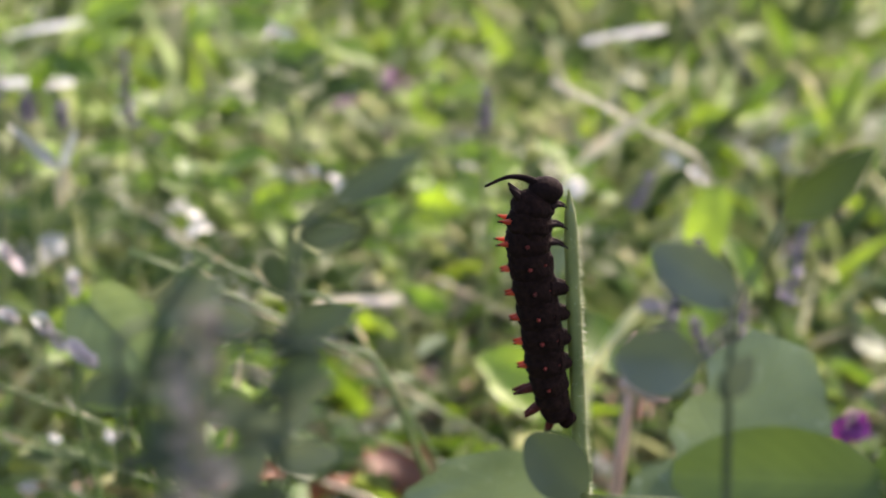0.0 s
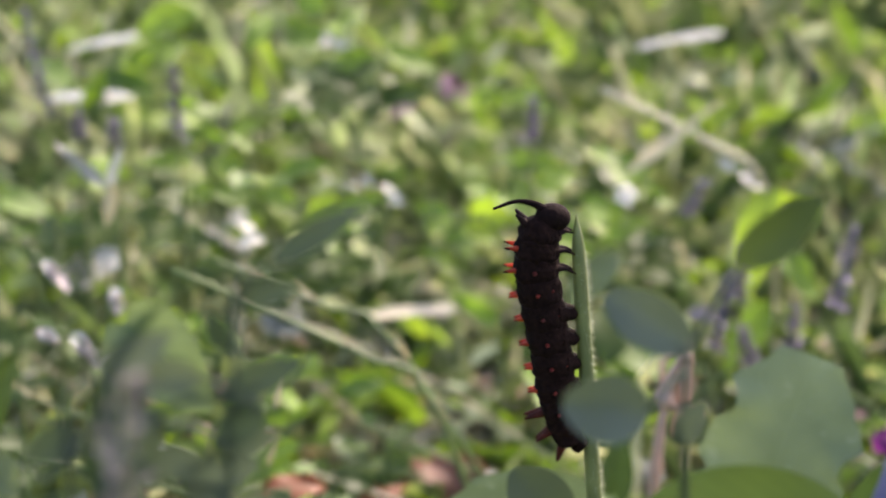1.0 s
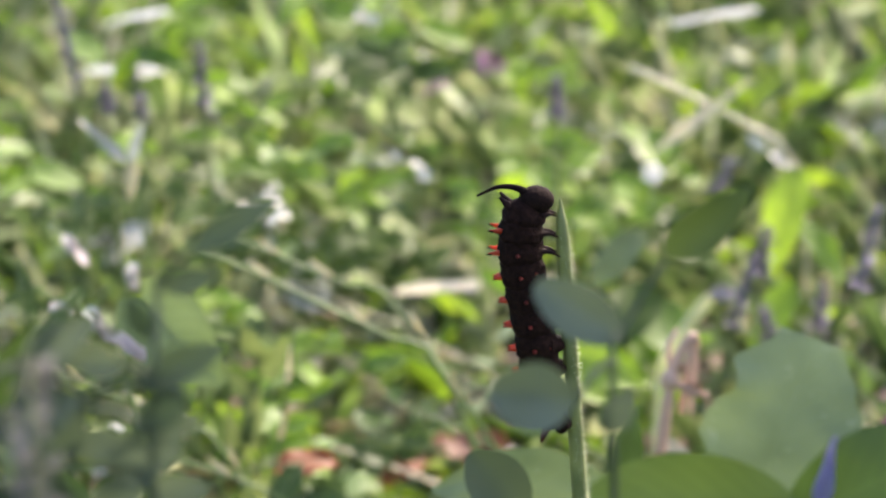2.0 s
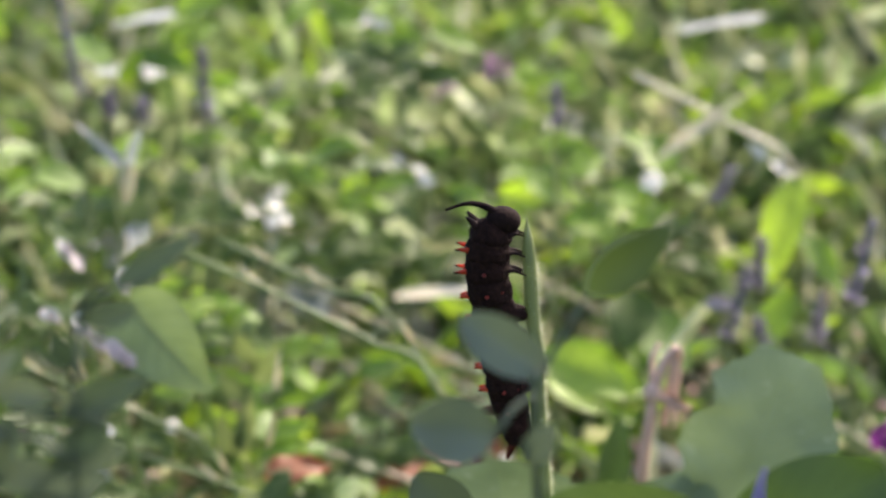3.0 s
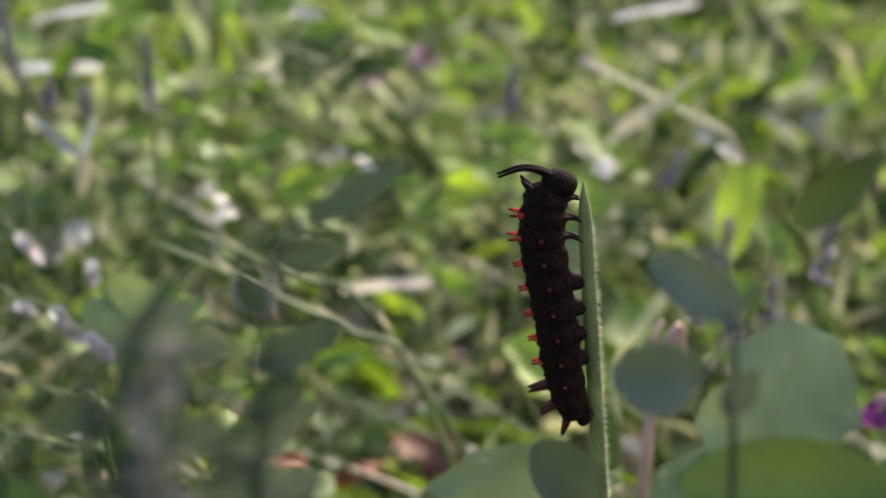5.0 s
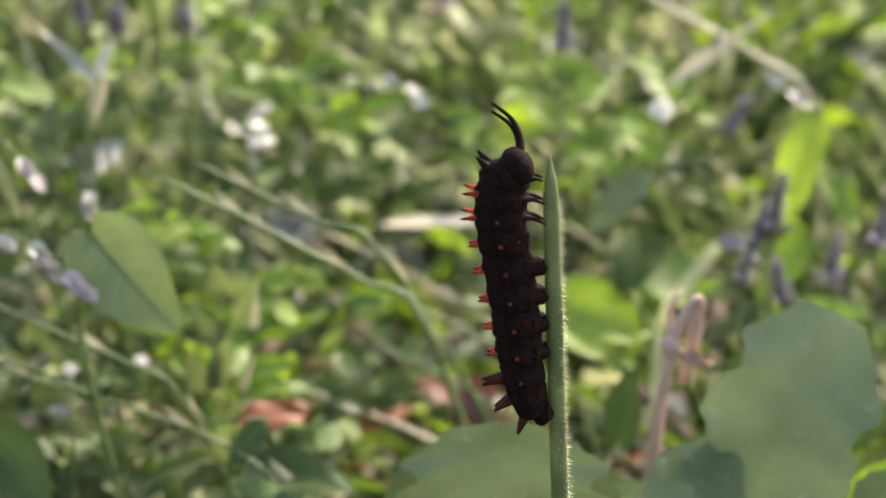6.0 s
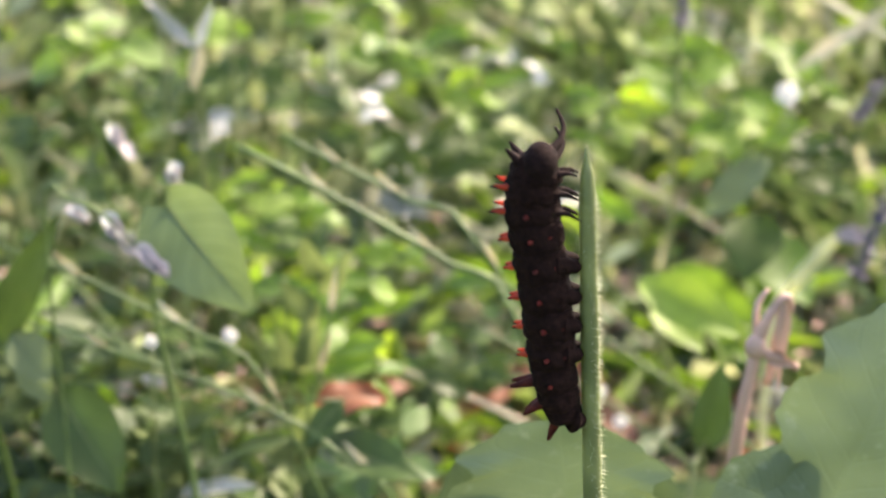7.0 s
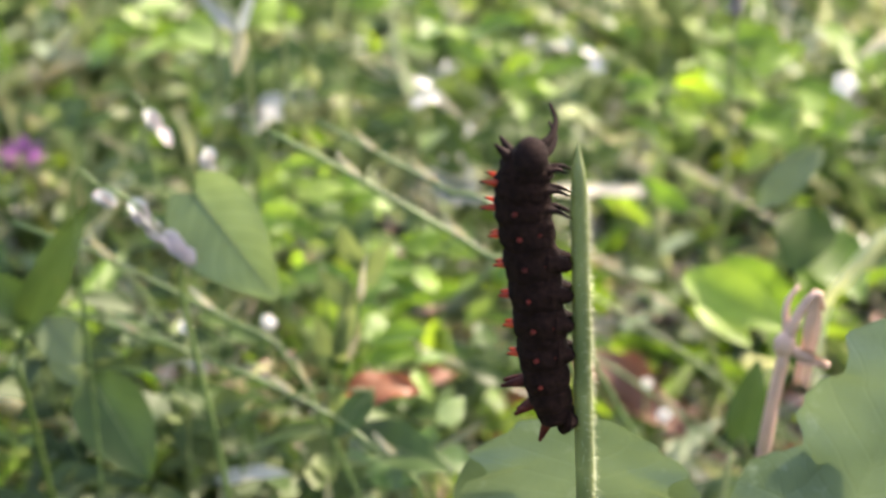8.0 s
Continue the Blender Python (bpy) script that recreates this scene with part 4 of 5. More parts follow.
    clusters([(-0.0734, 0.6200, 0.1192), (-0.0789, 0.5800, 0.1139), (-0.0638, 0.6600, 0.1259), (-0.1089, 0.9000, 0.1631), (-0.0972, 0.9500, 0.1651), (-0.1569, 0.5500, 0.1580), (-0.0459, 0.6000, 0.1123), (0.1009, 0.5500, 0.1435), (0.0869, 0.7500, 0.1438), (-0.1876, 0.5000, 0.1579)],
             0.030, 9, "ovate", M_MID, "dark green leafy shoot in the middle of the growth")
    # added whitish leaves stand in for pale haze among the green
    clusters([(-0.2179, 0.8000, 0.0721), (-0.2272, 0.7800, 0.0671), (-0.2074, 0.8200, 0.0564), (-0.2409, 0.7500, 0.0792), (-0.1447, 0.7500, 0.0967), (-0.1832, 0.5000, 0.1437), (-0.1853, 0.5200, 0.1422), (-0.1016, 0.6200, 0.1085), (-0.0737, 0.9500, 0.0935), (-0.0697, 0.9000, 0.0777), (0.0568, 0.8500, 0.1182)],
             0.020, 5, "round", M_PALE, "shoot with whitish round leaves, pale haze put into their colour")
    clusters([(-0.2751, 0.6000, 0.1528), (-0.1396, 0.8500, 0.0944), (-0.1648, 0.9000, 0.0878), (-0.1080, 0.8000, 0.0950), (-0.1011, 0.9500, 0.0826), (-0.0408, 0.9000, 0.1003), (0.0153, 0.8000, 0.1044), (0.0418, 0.8000, 0.1143), (-0.1931, 0.8500, 0.0927), (0.0000, 0.7000, 0.1053), (0.0744, 0.7000, 0.1168), (-0.2511, 0.6500, 0.1277)],
             0.032, 6, "ovate", M_BROAD, "tall shoot in the further meadow, sunlight put into its yellow-green")
    clusters([(-0.0568, 0.26, 0.0942), (-0.044, 0.27, 0.1044)], 0.022, 4, "ovate", M_LEAF, "low green leafy shoot")


def flower_head(root, centre, count, size, material, spread, rnd):
    for k in range(count):
        a = rnd.uniform(0, 6.28)
        e = rnd.uniform(-0.6, 1.0)
        d = Vector((math.cos(a) * math.cos(e), math.sin(a) * math.cos(e), math.sin(e)))
        b = centre + d * spread * 0.3
        part("petal", leaf_bm(b, b + d * size, size * 0.5, Vector((0, 0, 1)) + d * 0.2 + Vector((0.1, -0.3, 0)), "ovate", nu=5, nv=4, thick=0.0002), material, root)


def build_flowers():
    rnd = random.Random(3)
    for x, y, z, size, n in ((-0.0361, 0.85, 0.1574, 0.0093, 14), (0.0008, 0.85, 0.1719, 0.0110, 16), (-0.0042, 1.1, 0.0848, 0.008, 8), (-0.0013, 1, 0.0805, 0.006, 6), (-0.3175, 0.54, 0.0897, 0.011, 12), (0.3043, 0.95, 0.0564, 0.02, 10)):
        fl = root_at("vetch_flower", (x + 0.01, y + 0.02, 0.0), "magenta-violet vetch flower on a green stalk", "flower", "violet flowers")
        top = Vector((x, y, z)) - fl.location
        part("stem", tube(bmesh.new(), [Vector((0, 0, 0)), top * 0.6 + Vector((0.004, 0, 0)), top], [0.0014, 0.001, 0.0008], n=10), M_STEM, fl)
        flower_head(fl, top, n, size, M_VIOLET, size, rnd)
    # a larger vetch flower close behind the broad leaf, with a dark calyx and a whitish keel
    fl = root_at("vetch_flower", (0.1643, 0.2450, 0.0), "deep magenta vetch flower with a whitish keel and dark calyx", "flower", "violet flowers")
    top = Vector((0.1603, 0.2350, 0.1617)) - fl.location
    part("stem", tube(bmesh.new(), [Vector((0, 0, 0)), top * 0.6 + Vector((0.004, 0, 0)), top], [0.0009, 0.0007, 0.0006], n=10), M_STEM, fl)
    for k in range(9):
        a = k * 0.72 + 0.3
        d = Vector((math.cos(a), 0.3 * math.sin(2 * a) - 0.35, 0.75 * math.sin(a) - 0.25)).normalized()
        part("petal", leaf_bm(top + d * 0.0008, top + d * rnd.uniform(0.0070, 0.0096), 0.0062, (0.1, -1, 0.5), "ovate", nu=6, nv=4), M_MAGENTA, fl)
    for k in range(3):
        part("keel", leaf_bm(top + Vector((0.0005 * k, -0.001, 0.001)), top + Vector((-0.001 + 0.001 * k, -0.003, 0.0072)), 0.0034, (0.2 * k - 0.2, -1, 0.3), "ovate", nu=5, nv=4), M_BLUSH, fl, "whitish keel petal")
        part("calyx", leaf_bm(top + Vector((-0.002, -0.0015, 0.0005 * k)), top + Vector((-0.0055, -0.002, 0.0012 + 0.001 * k)), 0.0024, (0, -1, 0.4), "ovate", nu=5, nv=4), M_LAVENDER, fl, "dark calyx")
    spikes = [(-0.1281, 0.46, 0.2173, 0.252, -0.002), (-0.197, 0.46, 0.2257, 0.2772, -0.0108), (0.0397, 0.46, 0.2187, 0.2402, 0.0004), (0.1773, 0.39, 0.1605, 0.1989, 0.0057),
              (0.1246, 0.385, 0.1424, 0.1754, 0.0068), (0.1306, 0.385, 0.1333, 0.1539, -0.006), (0.1307, 0.39, 0.1644, 0.1887, 0.0014), (-0.1734, 0.46, 0.2157, 0.2298, -0.0002),
              (-0.1568, 0.46, 0.2136, 0.2262, -0.0002), (0.1476, 0.35, 0.084, 0.1129, 0.0089), (0.1759, 0.5, 0.104, 0.1314, -0.0006), (0.1338, 0.55, 0.1609, 0.1813, 0.0093)]
    for x, y, z0, z1, lean in spikes:
        sp = root_at("lavender_spike", (x + 0.01, y + 0.01, 0.0), "greyish lavender flower spike on a thin stalk", "flower", "lavender spikes")
        a, b = Vector((x - lean, y, z0)) - sp.location, Vector((x, y, z1)) - sp.location
        part("stem", tube(bmesh.new(), [Vector((0, 0, 0)), a * 0.6, a, b], [0.0016, 0.0013, 0.0009, 0.0005], n=14), M_STEM, sp)
        part("flower_core", tube(bmesh.new(), [a, a.lerp(b, 0.5), b], [0.0011, 0.0015, 0.0007], n=8), M_LAVENDER, sp)
        n = int(12 + (z1 - z0) * 360)
        for k in range(n):
            u = k / n
            p = a.lerp(b, u)
            ang = k * 2.4
            d = Vector((math.cos(ang), math.sin(ang), rnd.uniform(-0.2, 0.6))).normalized()
            part("bud", leaf_bm(p, p + d * rnd.uniform(0.0042, 0.007) * (1.1 - 0.5 * u), 0.0045, (0, -0.3, 1), "ovate", nu=4, nv=2, thick=0.0), M_LAVENDER, sp)
    # small white blossoms
    for x, y, z, s in ((0.0895, 0.516, 0.1806, 0.0058), (-0.1215, 0.24, 0.1467, 0.0025), (-0.1108, 0.3, 0.1255, 0.003), (0.0326, 0.36, 0.0812, 0.003), (-0.1569, 0.45, 0.1584, 0.003), (0.0224, 0.4, 0.0753, 0.0025)):
        w = root_at("white_blossom", (x, y + 0.01, 0.0), "small white blossom on a thin stalk", "flower", "white blossoms")
        top = Vector((x, y, z)) - w.location
        part("stem", tube(bmesh.new(), [Vector((0, 0, 0)), top], [0.0009, 0.0006], n=4, sides=6), M_STEM, w)
        for k in range(5):
            a = k * 1.257
            d = Vector((math.cos(a), -0.35, math.sin(a)))
            part("petal", leaf_bm(top, top + d * s, s * 0.9, (0, -1, 0.5), "round", nu=5, nv=4), M_WHITE, w)


# ---- plants close to the camera ----
def build_near_plants():
    sway = []
    foot = (0.042, -0.126, 0)
    sp = herb("vetch_sprig", foot, "soft grey-green vetch sprig with small oval leaflets", "plant",
              [([foot, (0.0404, -0.138, 0.123), (0.0375, -0.150, 0.2551), (0.0341, -0.1550, 0.3161), (0.0353, -0.1530, 0.3224), (0.0401, -0.1510, 0.3312)], 0.0007, 0.0003)],
              [((0.0354, -0.1520, 0.3213), (0.0245, -0.1510, 0.3275), 0.0068, (-0.5, -1, 0.5), "round", M_BLOOM),
               ((0.0296, -0.1600, 0.3161), (0.0193, -0.1610, 0.3172), 0.0086, (-0.2, -1, 0.15), "round", M_BLOOM),
               ((0.0399, -0.1510, 0.3314), (0.0501, -0.1520, 0.3407), 0.0058, (0.1, -1, 0.2), "ovate", M_DARK),
               ((0.0332, -0.1560, 0.3106), (0.0367, -0.1560, 0.3162), 0.0042, (0.2, -1, 0.3), "ovate")],
              M_VETCH, M_VETCH, "vetch sprigs", "leaflet")
    sway.append(sp)
    foot = (-0.0188, -0.16, 0)
    left = herb("vetch_sprig", foot, "dense grey-green vetch sprig with long oval leaflets", "plant",
                [([foot, (-0.0203, -0.165, 0.1335), (-0.019, -0.175, 0.2778), (-0.0165, -0.177, 0.3347)], 0.0008, 0.0004),
                 ([(-0.0184, -0.163, 0.0771), (-0.0305, -0.175, 0.2333), (-0.0349, -0.18, 0.3235)], 0.0006, 0.0004)],
                [((-0.0133, -0.175, 0.3375), (-0.0031, -0.175, 0.3442), 0.0034, (-0.3, -1, 0.1), "ovate"),
                 ((-0.018, -0.175, 0.3276), (-0.0198, -0.177, 0.333), 0.0030, (0.2, -1, 0.1), "ovate"),
                 ((-0.0185, -0.175, 0.3233), (-0.0094, -0.175, 0.3267), 0.0042, (-0.2, -1, 0.05), "ovate"),
                 ((-0.0202, -0.175, 0.3243), (-0.0288, -0.175, 0.3253), 0.0040, (0.2, -1, 0.05), "ovate"),
                 ((-0.0195, -0.175, 0.3167), (-0.012, -0.176, 0.3185), 0.0044, (0, -1, 0.1), "ovate"),
                 ((-0.0206, -0.175, 0.3151), (-0.0276, -0.176, 0.3144), 0.0042, (0, -1, 0.1), "ovate"),
                 ((-0.0165, -0.176, 0.3337), (-0.0095, -0.177, 0.336), 0.0032, (0, -1, 0.1), "ovate"),
                 ((-0.0325, -0.178, 0.3104), (-0.0254, -0.178, 0.3089), 0.0045, (0, -1, 0.1), "ovate"),
                 ((-0.0332, -0.178, 0.3192), (-0.0397, -0.179, 0.3163), 0.0044, (0, -1, 0.05), "ovate"),
                 ((-0.0184, -0.176, 0.3096), (-0.0113, -0.176, 0.3103), 0.0042, (0, -1, 0.1), "ovate"),
                 ((-0.0237, -0.176, 0.3051), (-0.0167, -0.176, 0.3047), 0.0046, (0, -1, 0.1), "ovate"),
                 ((-0.0256, -0.177, 0.3199), (-0.0326, -0.177, 0.3214), 0.0042, (0.2, -1, 0.05), "ovate"),
                 ((-0.0320, -0.1760, 0.3244), (-0.0237, -0.1760, 0.3299), 0.0046, (0.1, -1, 0.1), "ovate"),
                 ((-0.0325, -0.1780, 0.3172), (-0.0247, -0.1780, 0.3221), 0.0048, (0, -1, 0.1), "ovate"),
                 ((-0.0253, -0.1760, 0.3207), (-0.0315, -0.1760, 0.3103), 0.005, (0.1, -1, 0.1), "ovate"),
                 ((-0.0231, -0.1760, 0.3120), (-0.0141, -0.1760, 0.3150), 0.0046, (0, -1, 0.1), "ovate"),
                 ((-0.0269, -0.1790, 0.3098), (-0.0317, -0.1790, 0.3150), 0.005, (-0.2, -1, 0.1), "ovate"),
                 ((-0.0191, -0.1770, 0.3105), (-0.0256, -0.1770, 0.3075), 0.005, (0, -1, 0.1), "ovate"),
                 ((-0.0137, -0.1770, 0.3221), (-0.0195, -0.1770, 0.3173), 0.0042, (0.2, -1, 0.1), "ovate")],
                M_VETCH, M_VETCH, "vetch sprigs", "leaflet")
    o = left.location
    part("curved_leaf", tube(bmesh.new(), [Vector(p) - o for p in ((-0.0239, -0.17, 0.2866), (-0.0324, -0.175, 0.3112), (-0.0304, -0.175, 0.3242), (-0.028, -0.175, 0.3294), (-0.0241, -0.175, 0.3339))], [0.0005, 0.0012, 0.0015, 0.0013, 0.0002], n=16, squash=0.5), M_STALK, left, "curved yellow-green leaf")
    sway.append(left)
    # pale faded flower column
    foot = (-0.0305, -0.19, 0.0)
    col = root_at("faded_flower", foot, "pale grey faded flower head on a thin stalk", "flower")
    o = Vector(foot)
    part("stem", tube(bmesh.new(), [Vector((0, 0, 0)), Vector((0.002, -0.003, 0.2)), Vector((0.0058, -0.008, 0.332))], [0.0007, 0.0006, 0.0004], n=14), M_STEM, col)
    rnd = random.Random(8)
    for k in range(84):
        p = Vector((0.0058, -0.008, 0.300 + 0.033 * k / 84))
        a = k * 2.4
        d = Vector((math.cos(a), math.sin(a) * 0.8, rnd.uniform(-0.5, 0.5))).normalized()
        part("petal", leaf_bm(p, p + d * rnd.uniform(0.0015, 0.0062) * (1.15 - 0.6 * k / 84), 0.0017, (0, -1, 0.3), "ovate", nu=4, nv=2, thick=0.0), M_VETCH if k % 5 == 0 else M_FADED, col)
    sway.append(col)
    # broad leaf close below, cut by the picture's lower edge
    foot = (0.0572, -0.1, 0)
    low = herb("broadleaf_sprig", foot, "broad green leaves spread flat on a thin stalk", "plant",
               [([foot, (0.0593, -0.11, 0.1222), (0.0647, -0.127, 0.2828)], 0.0009, 0.0006)],
               [((0.0616, -0.1300, 0.2894), (0.0333, -0.1280, 0.2891), 0.0150, (0.05, -1, 0.3), "round"),
                ((0.0613, -0.1280, 0.2867), (0.0830, -0.1300, 0.3002), 0.0150, (-0.1, -1, 0.3), "round"),
                ((0.0245, -0.1000, 0.2739), (0.0158, -0.1000, 0.2837), 0.0095, (0.1, -1, 0.2), "round", M_VETCH)], M_STEM, M_MID_LEAF, "", "leaf")
    sway.append(low)
    o = Vector((0.068, -0.108, 0))
    blue = root_at("blue_flower", o, "closed blue flower on a thin stalk", "flower")
    part("stem", tube(bmesh.new(), [Vector(p) - o for p in ((0.068, -0.108, 0), (0.0672, -0.12, 0.18), (0.0649, -0.1300, 0.2895))], [0.0007, 0.0006, 0.0005], n=14), M_STALK, blue)
    for k in range(5):
        a, b = Vector((0.0648, -0.1300, 0.2891)) - o, Vector((0.0662, -0.1300, 0.3003)) - o
        side = Vector((math.cos(k * 1.257), math.sin(k * 1.257), 0)) * 0.0006
        part("petal", leaf_bm(a + side * 0.5, b + side, 0.0022, (math.cos(k * 1.257), math.sin(k * 1.257) - 0.3, 0.1), "blade", nu=8, nv=4), M_BLUE, blue)
    sway.append(blue)
    return sway


build_named_plants()
build_rods()
build_clusters()
build_flowers()
near_plants = build_near_plants()


# ---- meadow plants that stand out singly ----
def weed(name, label, rnd, height, count, size, kind, leaf_material):
    lean = Vector((rnd.uniform(-0.3, 0.3), rnd.uniform(-0.3, 0.3), 1)) * height
    stems = [([(0, 0, 0), tuple(lean * 0.5 + Vector((0.004, 0, 0))), tuple(lean)], 0.0009, 0.0005)]
    leaves = []
    for k in range(count):
        u = 0.3 + 0.7 * (k + 1) / count
        p = lean * u
        a = k * 2.4 + rnd.uniform(-0.4, 0.4)
        d = Vector((math.cos(a), math.sin(a), rnd.uniform(-0.1, 0.7))).normalized()
        b = p + d * size * 0.15
        leaves.append((tuple(b), tuple(b + d * size * rnd.uniform(0.7, 1.15)), size * rnd.uniform(0.4, 0.6), (rnd.uniform(-0.3, 0.3), -0.3, 1), kind))
    return herb(name, (0, 0, 0), label, "plant", stems, leaves, M_STALK, leaf_material, "meadow weeds")


def tuft(rnd):
    root = root_at("grass_tuft", (0, 0, 0), "tuft of bending yellow-green grass blades", "grass", "grass tufts")
    for k in range(7):
        a = rnd.uniform(0, 6.28)
        d = Vector((math.cos(a) * 0.5, math.sin(a) * 0.5, 1)).normalized()
        part("blade", leaf_bm(d * 0.002, d * rnd.uniform(0.07, 0.15), rnd.uniform(0.003, 0.005), (math.cos(a), math.sin(a), 0.2), "blade", curl=rnd.uniform(0.1, 0.5), nu=8, nv=2, thick=0.0), M_GRASS, root)
    return root


def build_weeds():
    rnd = random.Random(21)
    kinds = [weed("meadow_weed", "low green weed with pointed leaves", rnd, 0.07, 7, 0.03, "ovate", M_LEAF),
             weed("meadow_weed", "yellow-green weed with broad leaves, sunlight put into its colour", rnd, 0.08, 6, 0.042, "ovate", M_BROAD),
             weed("clover_plant", "low clover with round green leaflets", rnd, 0.06, 9, 0.02, "round", M_LEAF),
             weed("meadow_weed", "bluish-green weed with long leaves", rnd, 0.09, 8, 0.034, "ovate", M_BLUISH),
             tuft(rnd), tuft(rnd)]
    used = set()
    for n in range(150):
        y = 0.30 + 1.9 * rnd.random() ** 1.25
        half = 0.27 * (y + 0.36) + 0.08
        x = rnd.uniform(-half - 0.1, half)
        k = n % len(kinds)
        s = rnd.uniform(0.75, 1.15)
        if y < 0.55:
            s *= 0.65
        m = pose(x, y, 0, rnd.uniform(-8, 8), rnd.uniform(-8, 8), rnd.uniform(0, 360))
        if k in used:
            ob = copy_thing(kinds[k], m)
        else:
            ob = kinds[k]
            ob.matrix_basis = m
            used.add(k)
        ob.scale = (s, s, s)


build_weeds()


# ---- the meadow's uncountable growth ----
def template(kind, nu, fold, curl):
    rows = []
    for i in range(nu + 1):
        u = i / nu
        w = max(outline(kind, u), 0.03) / 2
        for v in (-1, 0, 1):
            rows.append((v * w, u, fold * abs(v) * w - curl * (u - 0.2) ** 2))
    faces = []
    for i in range(nu):
        for j in range(2):
            a = i * 3 + j
            faces.append((a, a + 1, a + 4, a + 3))
    return np.array(rows), np.array(faces)


def field(name, label, category, material, shapes, places, ways, ups, lengths, widths):
    """One mesh of many leaves: arrays of places, directions, normals, lengths and widths."""
    y = ways / np.linalg.norm(ways, axis=1, keepdims=True)
    z = ups - y * (ups * y).sum(1, keepdims=True)
    z /= np.linalg.norm(z, axis=1, keepdims=True) + 1e-9
    x = np.cross(y, z)
    verts, faces, start = [], [], 0
    which = np.arange(len(places)) % len(shapes)
    for k, (tv, tf) in enumerate(shapes):
        s = which == k
        L, W = lengths[s][:, None, None], widths[s][:, None, None]
        v = places[s][:, None, :] + x[s][:, None, :] * tv[None, :, 0:1] * W + y[s][:, None, :] * tv[None, :, 1:2] * L + z[s][:, None, :] * tv[None, :, 2:3] * L
        f = tf[None] + (np.arange(s.sum()) * len(tv))[:, None, None] + start
        verts.append(v.reshape(-1, 3))
        faces.append(f.reshape(-1, 4))
        start += s.sum() * len(tv)
    verts, faces = np.concatenate(verts), np.concatenate(faces)
    me = bpy.data.meshes.new(name)
    me.vertices.add(len(verts))
    me.vertices.foreach_set("co", verts.ravel())
    me.loops.add(faces.size)
    me.loops.foreach_set("vertex_index", faces.ravel())
    me.polygons.add(len(faces))
    me.polygons.foreach_set("loop_start", np.arange(0, faces.size, 4))
    me.polygons.foreach_set("use_smooth", np.ones(len(faces), dtype=bool))
    me.update(calc_edges=True)
    me.validate()
    me.materials.append(material)
    return tagged(new(name, me), label, category, kind="stuff")


def build_surroundings():
    """The same meadow goes on all round: as dense and as fine as in front near by, coarser further off."""
    rng = np.random.default_rng(31)
    ov = [template("ovate", 2, 0.25, 0.2), template("ovate", 2, 0.4, 0.4)]
    bl = [template("blade", 2, 0.3, 0.3), template("blade", 2, 0.2, 0.7)]
    for name, label, material, shapes, n, size, ratio, low in (
            ("meadow_around", "green leaves of the meadow all round", M_LEAF, ov, 48000, 0.034, 0.30, 0.3),
            ("bright_meadow_around", "yellow-green leaves of the meadow all round, sunlight in their colour", M_BROAD, ov, 26000, 0.040, 0.28, 0.3),
            ("pale_meadow_around", "further leaves of the meadow all round, haze in their pale green", M_FAR_HAZED, ov, 44000, 0.036, 0.25, 0.3),
            ("dry_meadow_around", "pale dry scraps of the meadow all round", M_PALE, ov, 9000, 0.028, 0.2, 0.3),
            ("grass_around", "grass blades of the meadow all round", M_GRASS, bl, 30000, 0.085, 0.045, 0.0)):
        r = 0.35 + 7.5 * rng.random(n) ** 1.25
        turn = rng.random(n) * 6.283
        x, y = r * np.cos(turn), 0.2 + r * np.sin(turn)
        edge = 0.35 * rng.random(n)
        inside = (np.abs(x) < 0.27 * (np.maximum(y, 0) + 0.36) + 0.05 + edge) & (y > -1.0 + edge) & (y < 2.3 + 1.5 * edge)
        # the haze-coloured leaves start only about a metre out
        if material is M_FAR_HAZED:
            inside |= r < 1.0 + edge
        x, y, r = x[~inside], y[~inside], r[~inside]
        n = len(x)
        a = rng.random(n) * 6.283
        tilt = rng.normal(0.1, 0.45, n) if low else rng.uniform(0.3, 1.3, n)
        ways = np.stack([np.cos(a) * np.cos(tilt), np.sin(a) * np.cos(tilt), np.sin(tilt)], 1)
        ups = np.stack([rng.normal(0, 0.5, n), rng.normal(0, 0.5, n), np.ones(n)], 1)
        L = size * rng.lognormal(0, 0.3, n) * (1 + 0.30 * r)
        z = canopy(x, y) * (0.2 + 0.8 * rng.random(n)) * (1 if low else 0)
        field(name, label, "plants", material, shapes, np.stack([x, y, z], 1), ways, ups, L, L * ratio)


def spots(rng, n, y0, y1, extra, power):
    """Points over the wedge of meadow before the camera, with a margin at its sides."""
    y = y0 + (y1 - y0) * rng.random(n) ** power
    half = 0.27 * (np.maximum(y, 0) + 0.36) + extra
    x = (rng.random(n) * 2 - 1) * half
    return x, y


def clump(x, y, scale, seed):
    ph = np.random.default_rng(seed).random(8) * 6.28
    s = np.sin(x * scale + ph[0]) * np.cos(y * scale * 0.9 + ph[1]) + 0.6 * np.sin(x * scale * 2.3 + y * scale * 1.7 + ph[2]) + 0.4 * np.cos(y * scale * 3.1 - x * scale * 1.3 + ph[3])
    return 0.5 + 0.25 * s


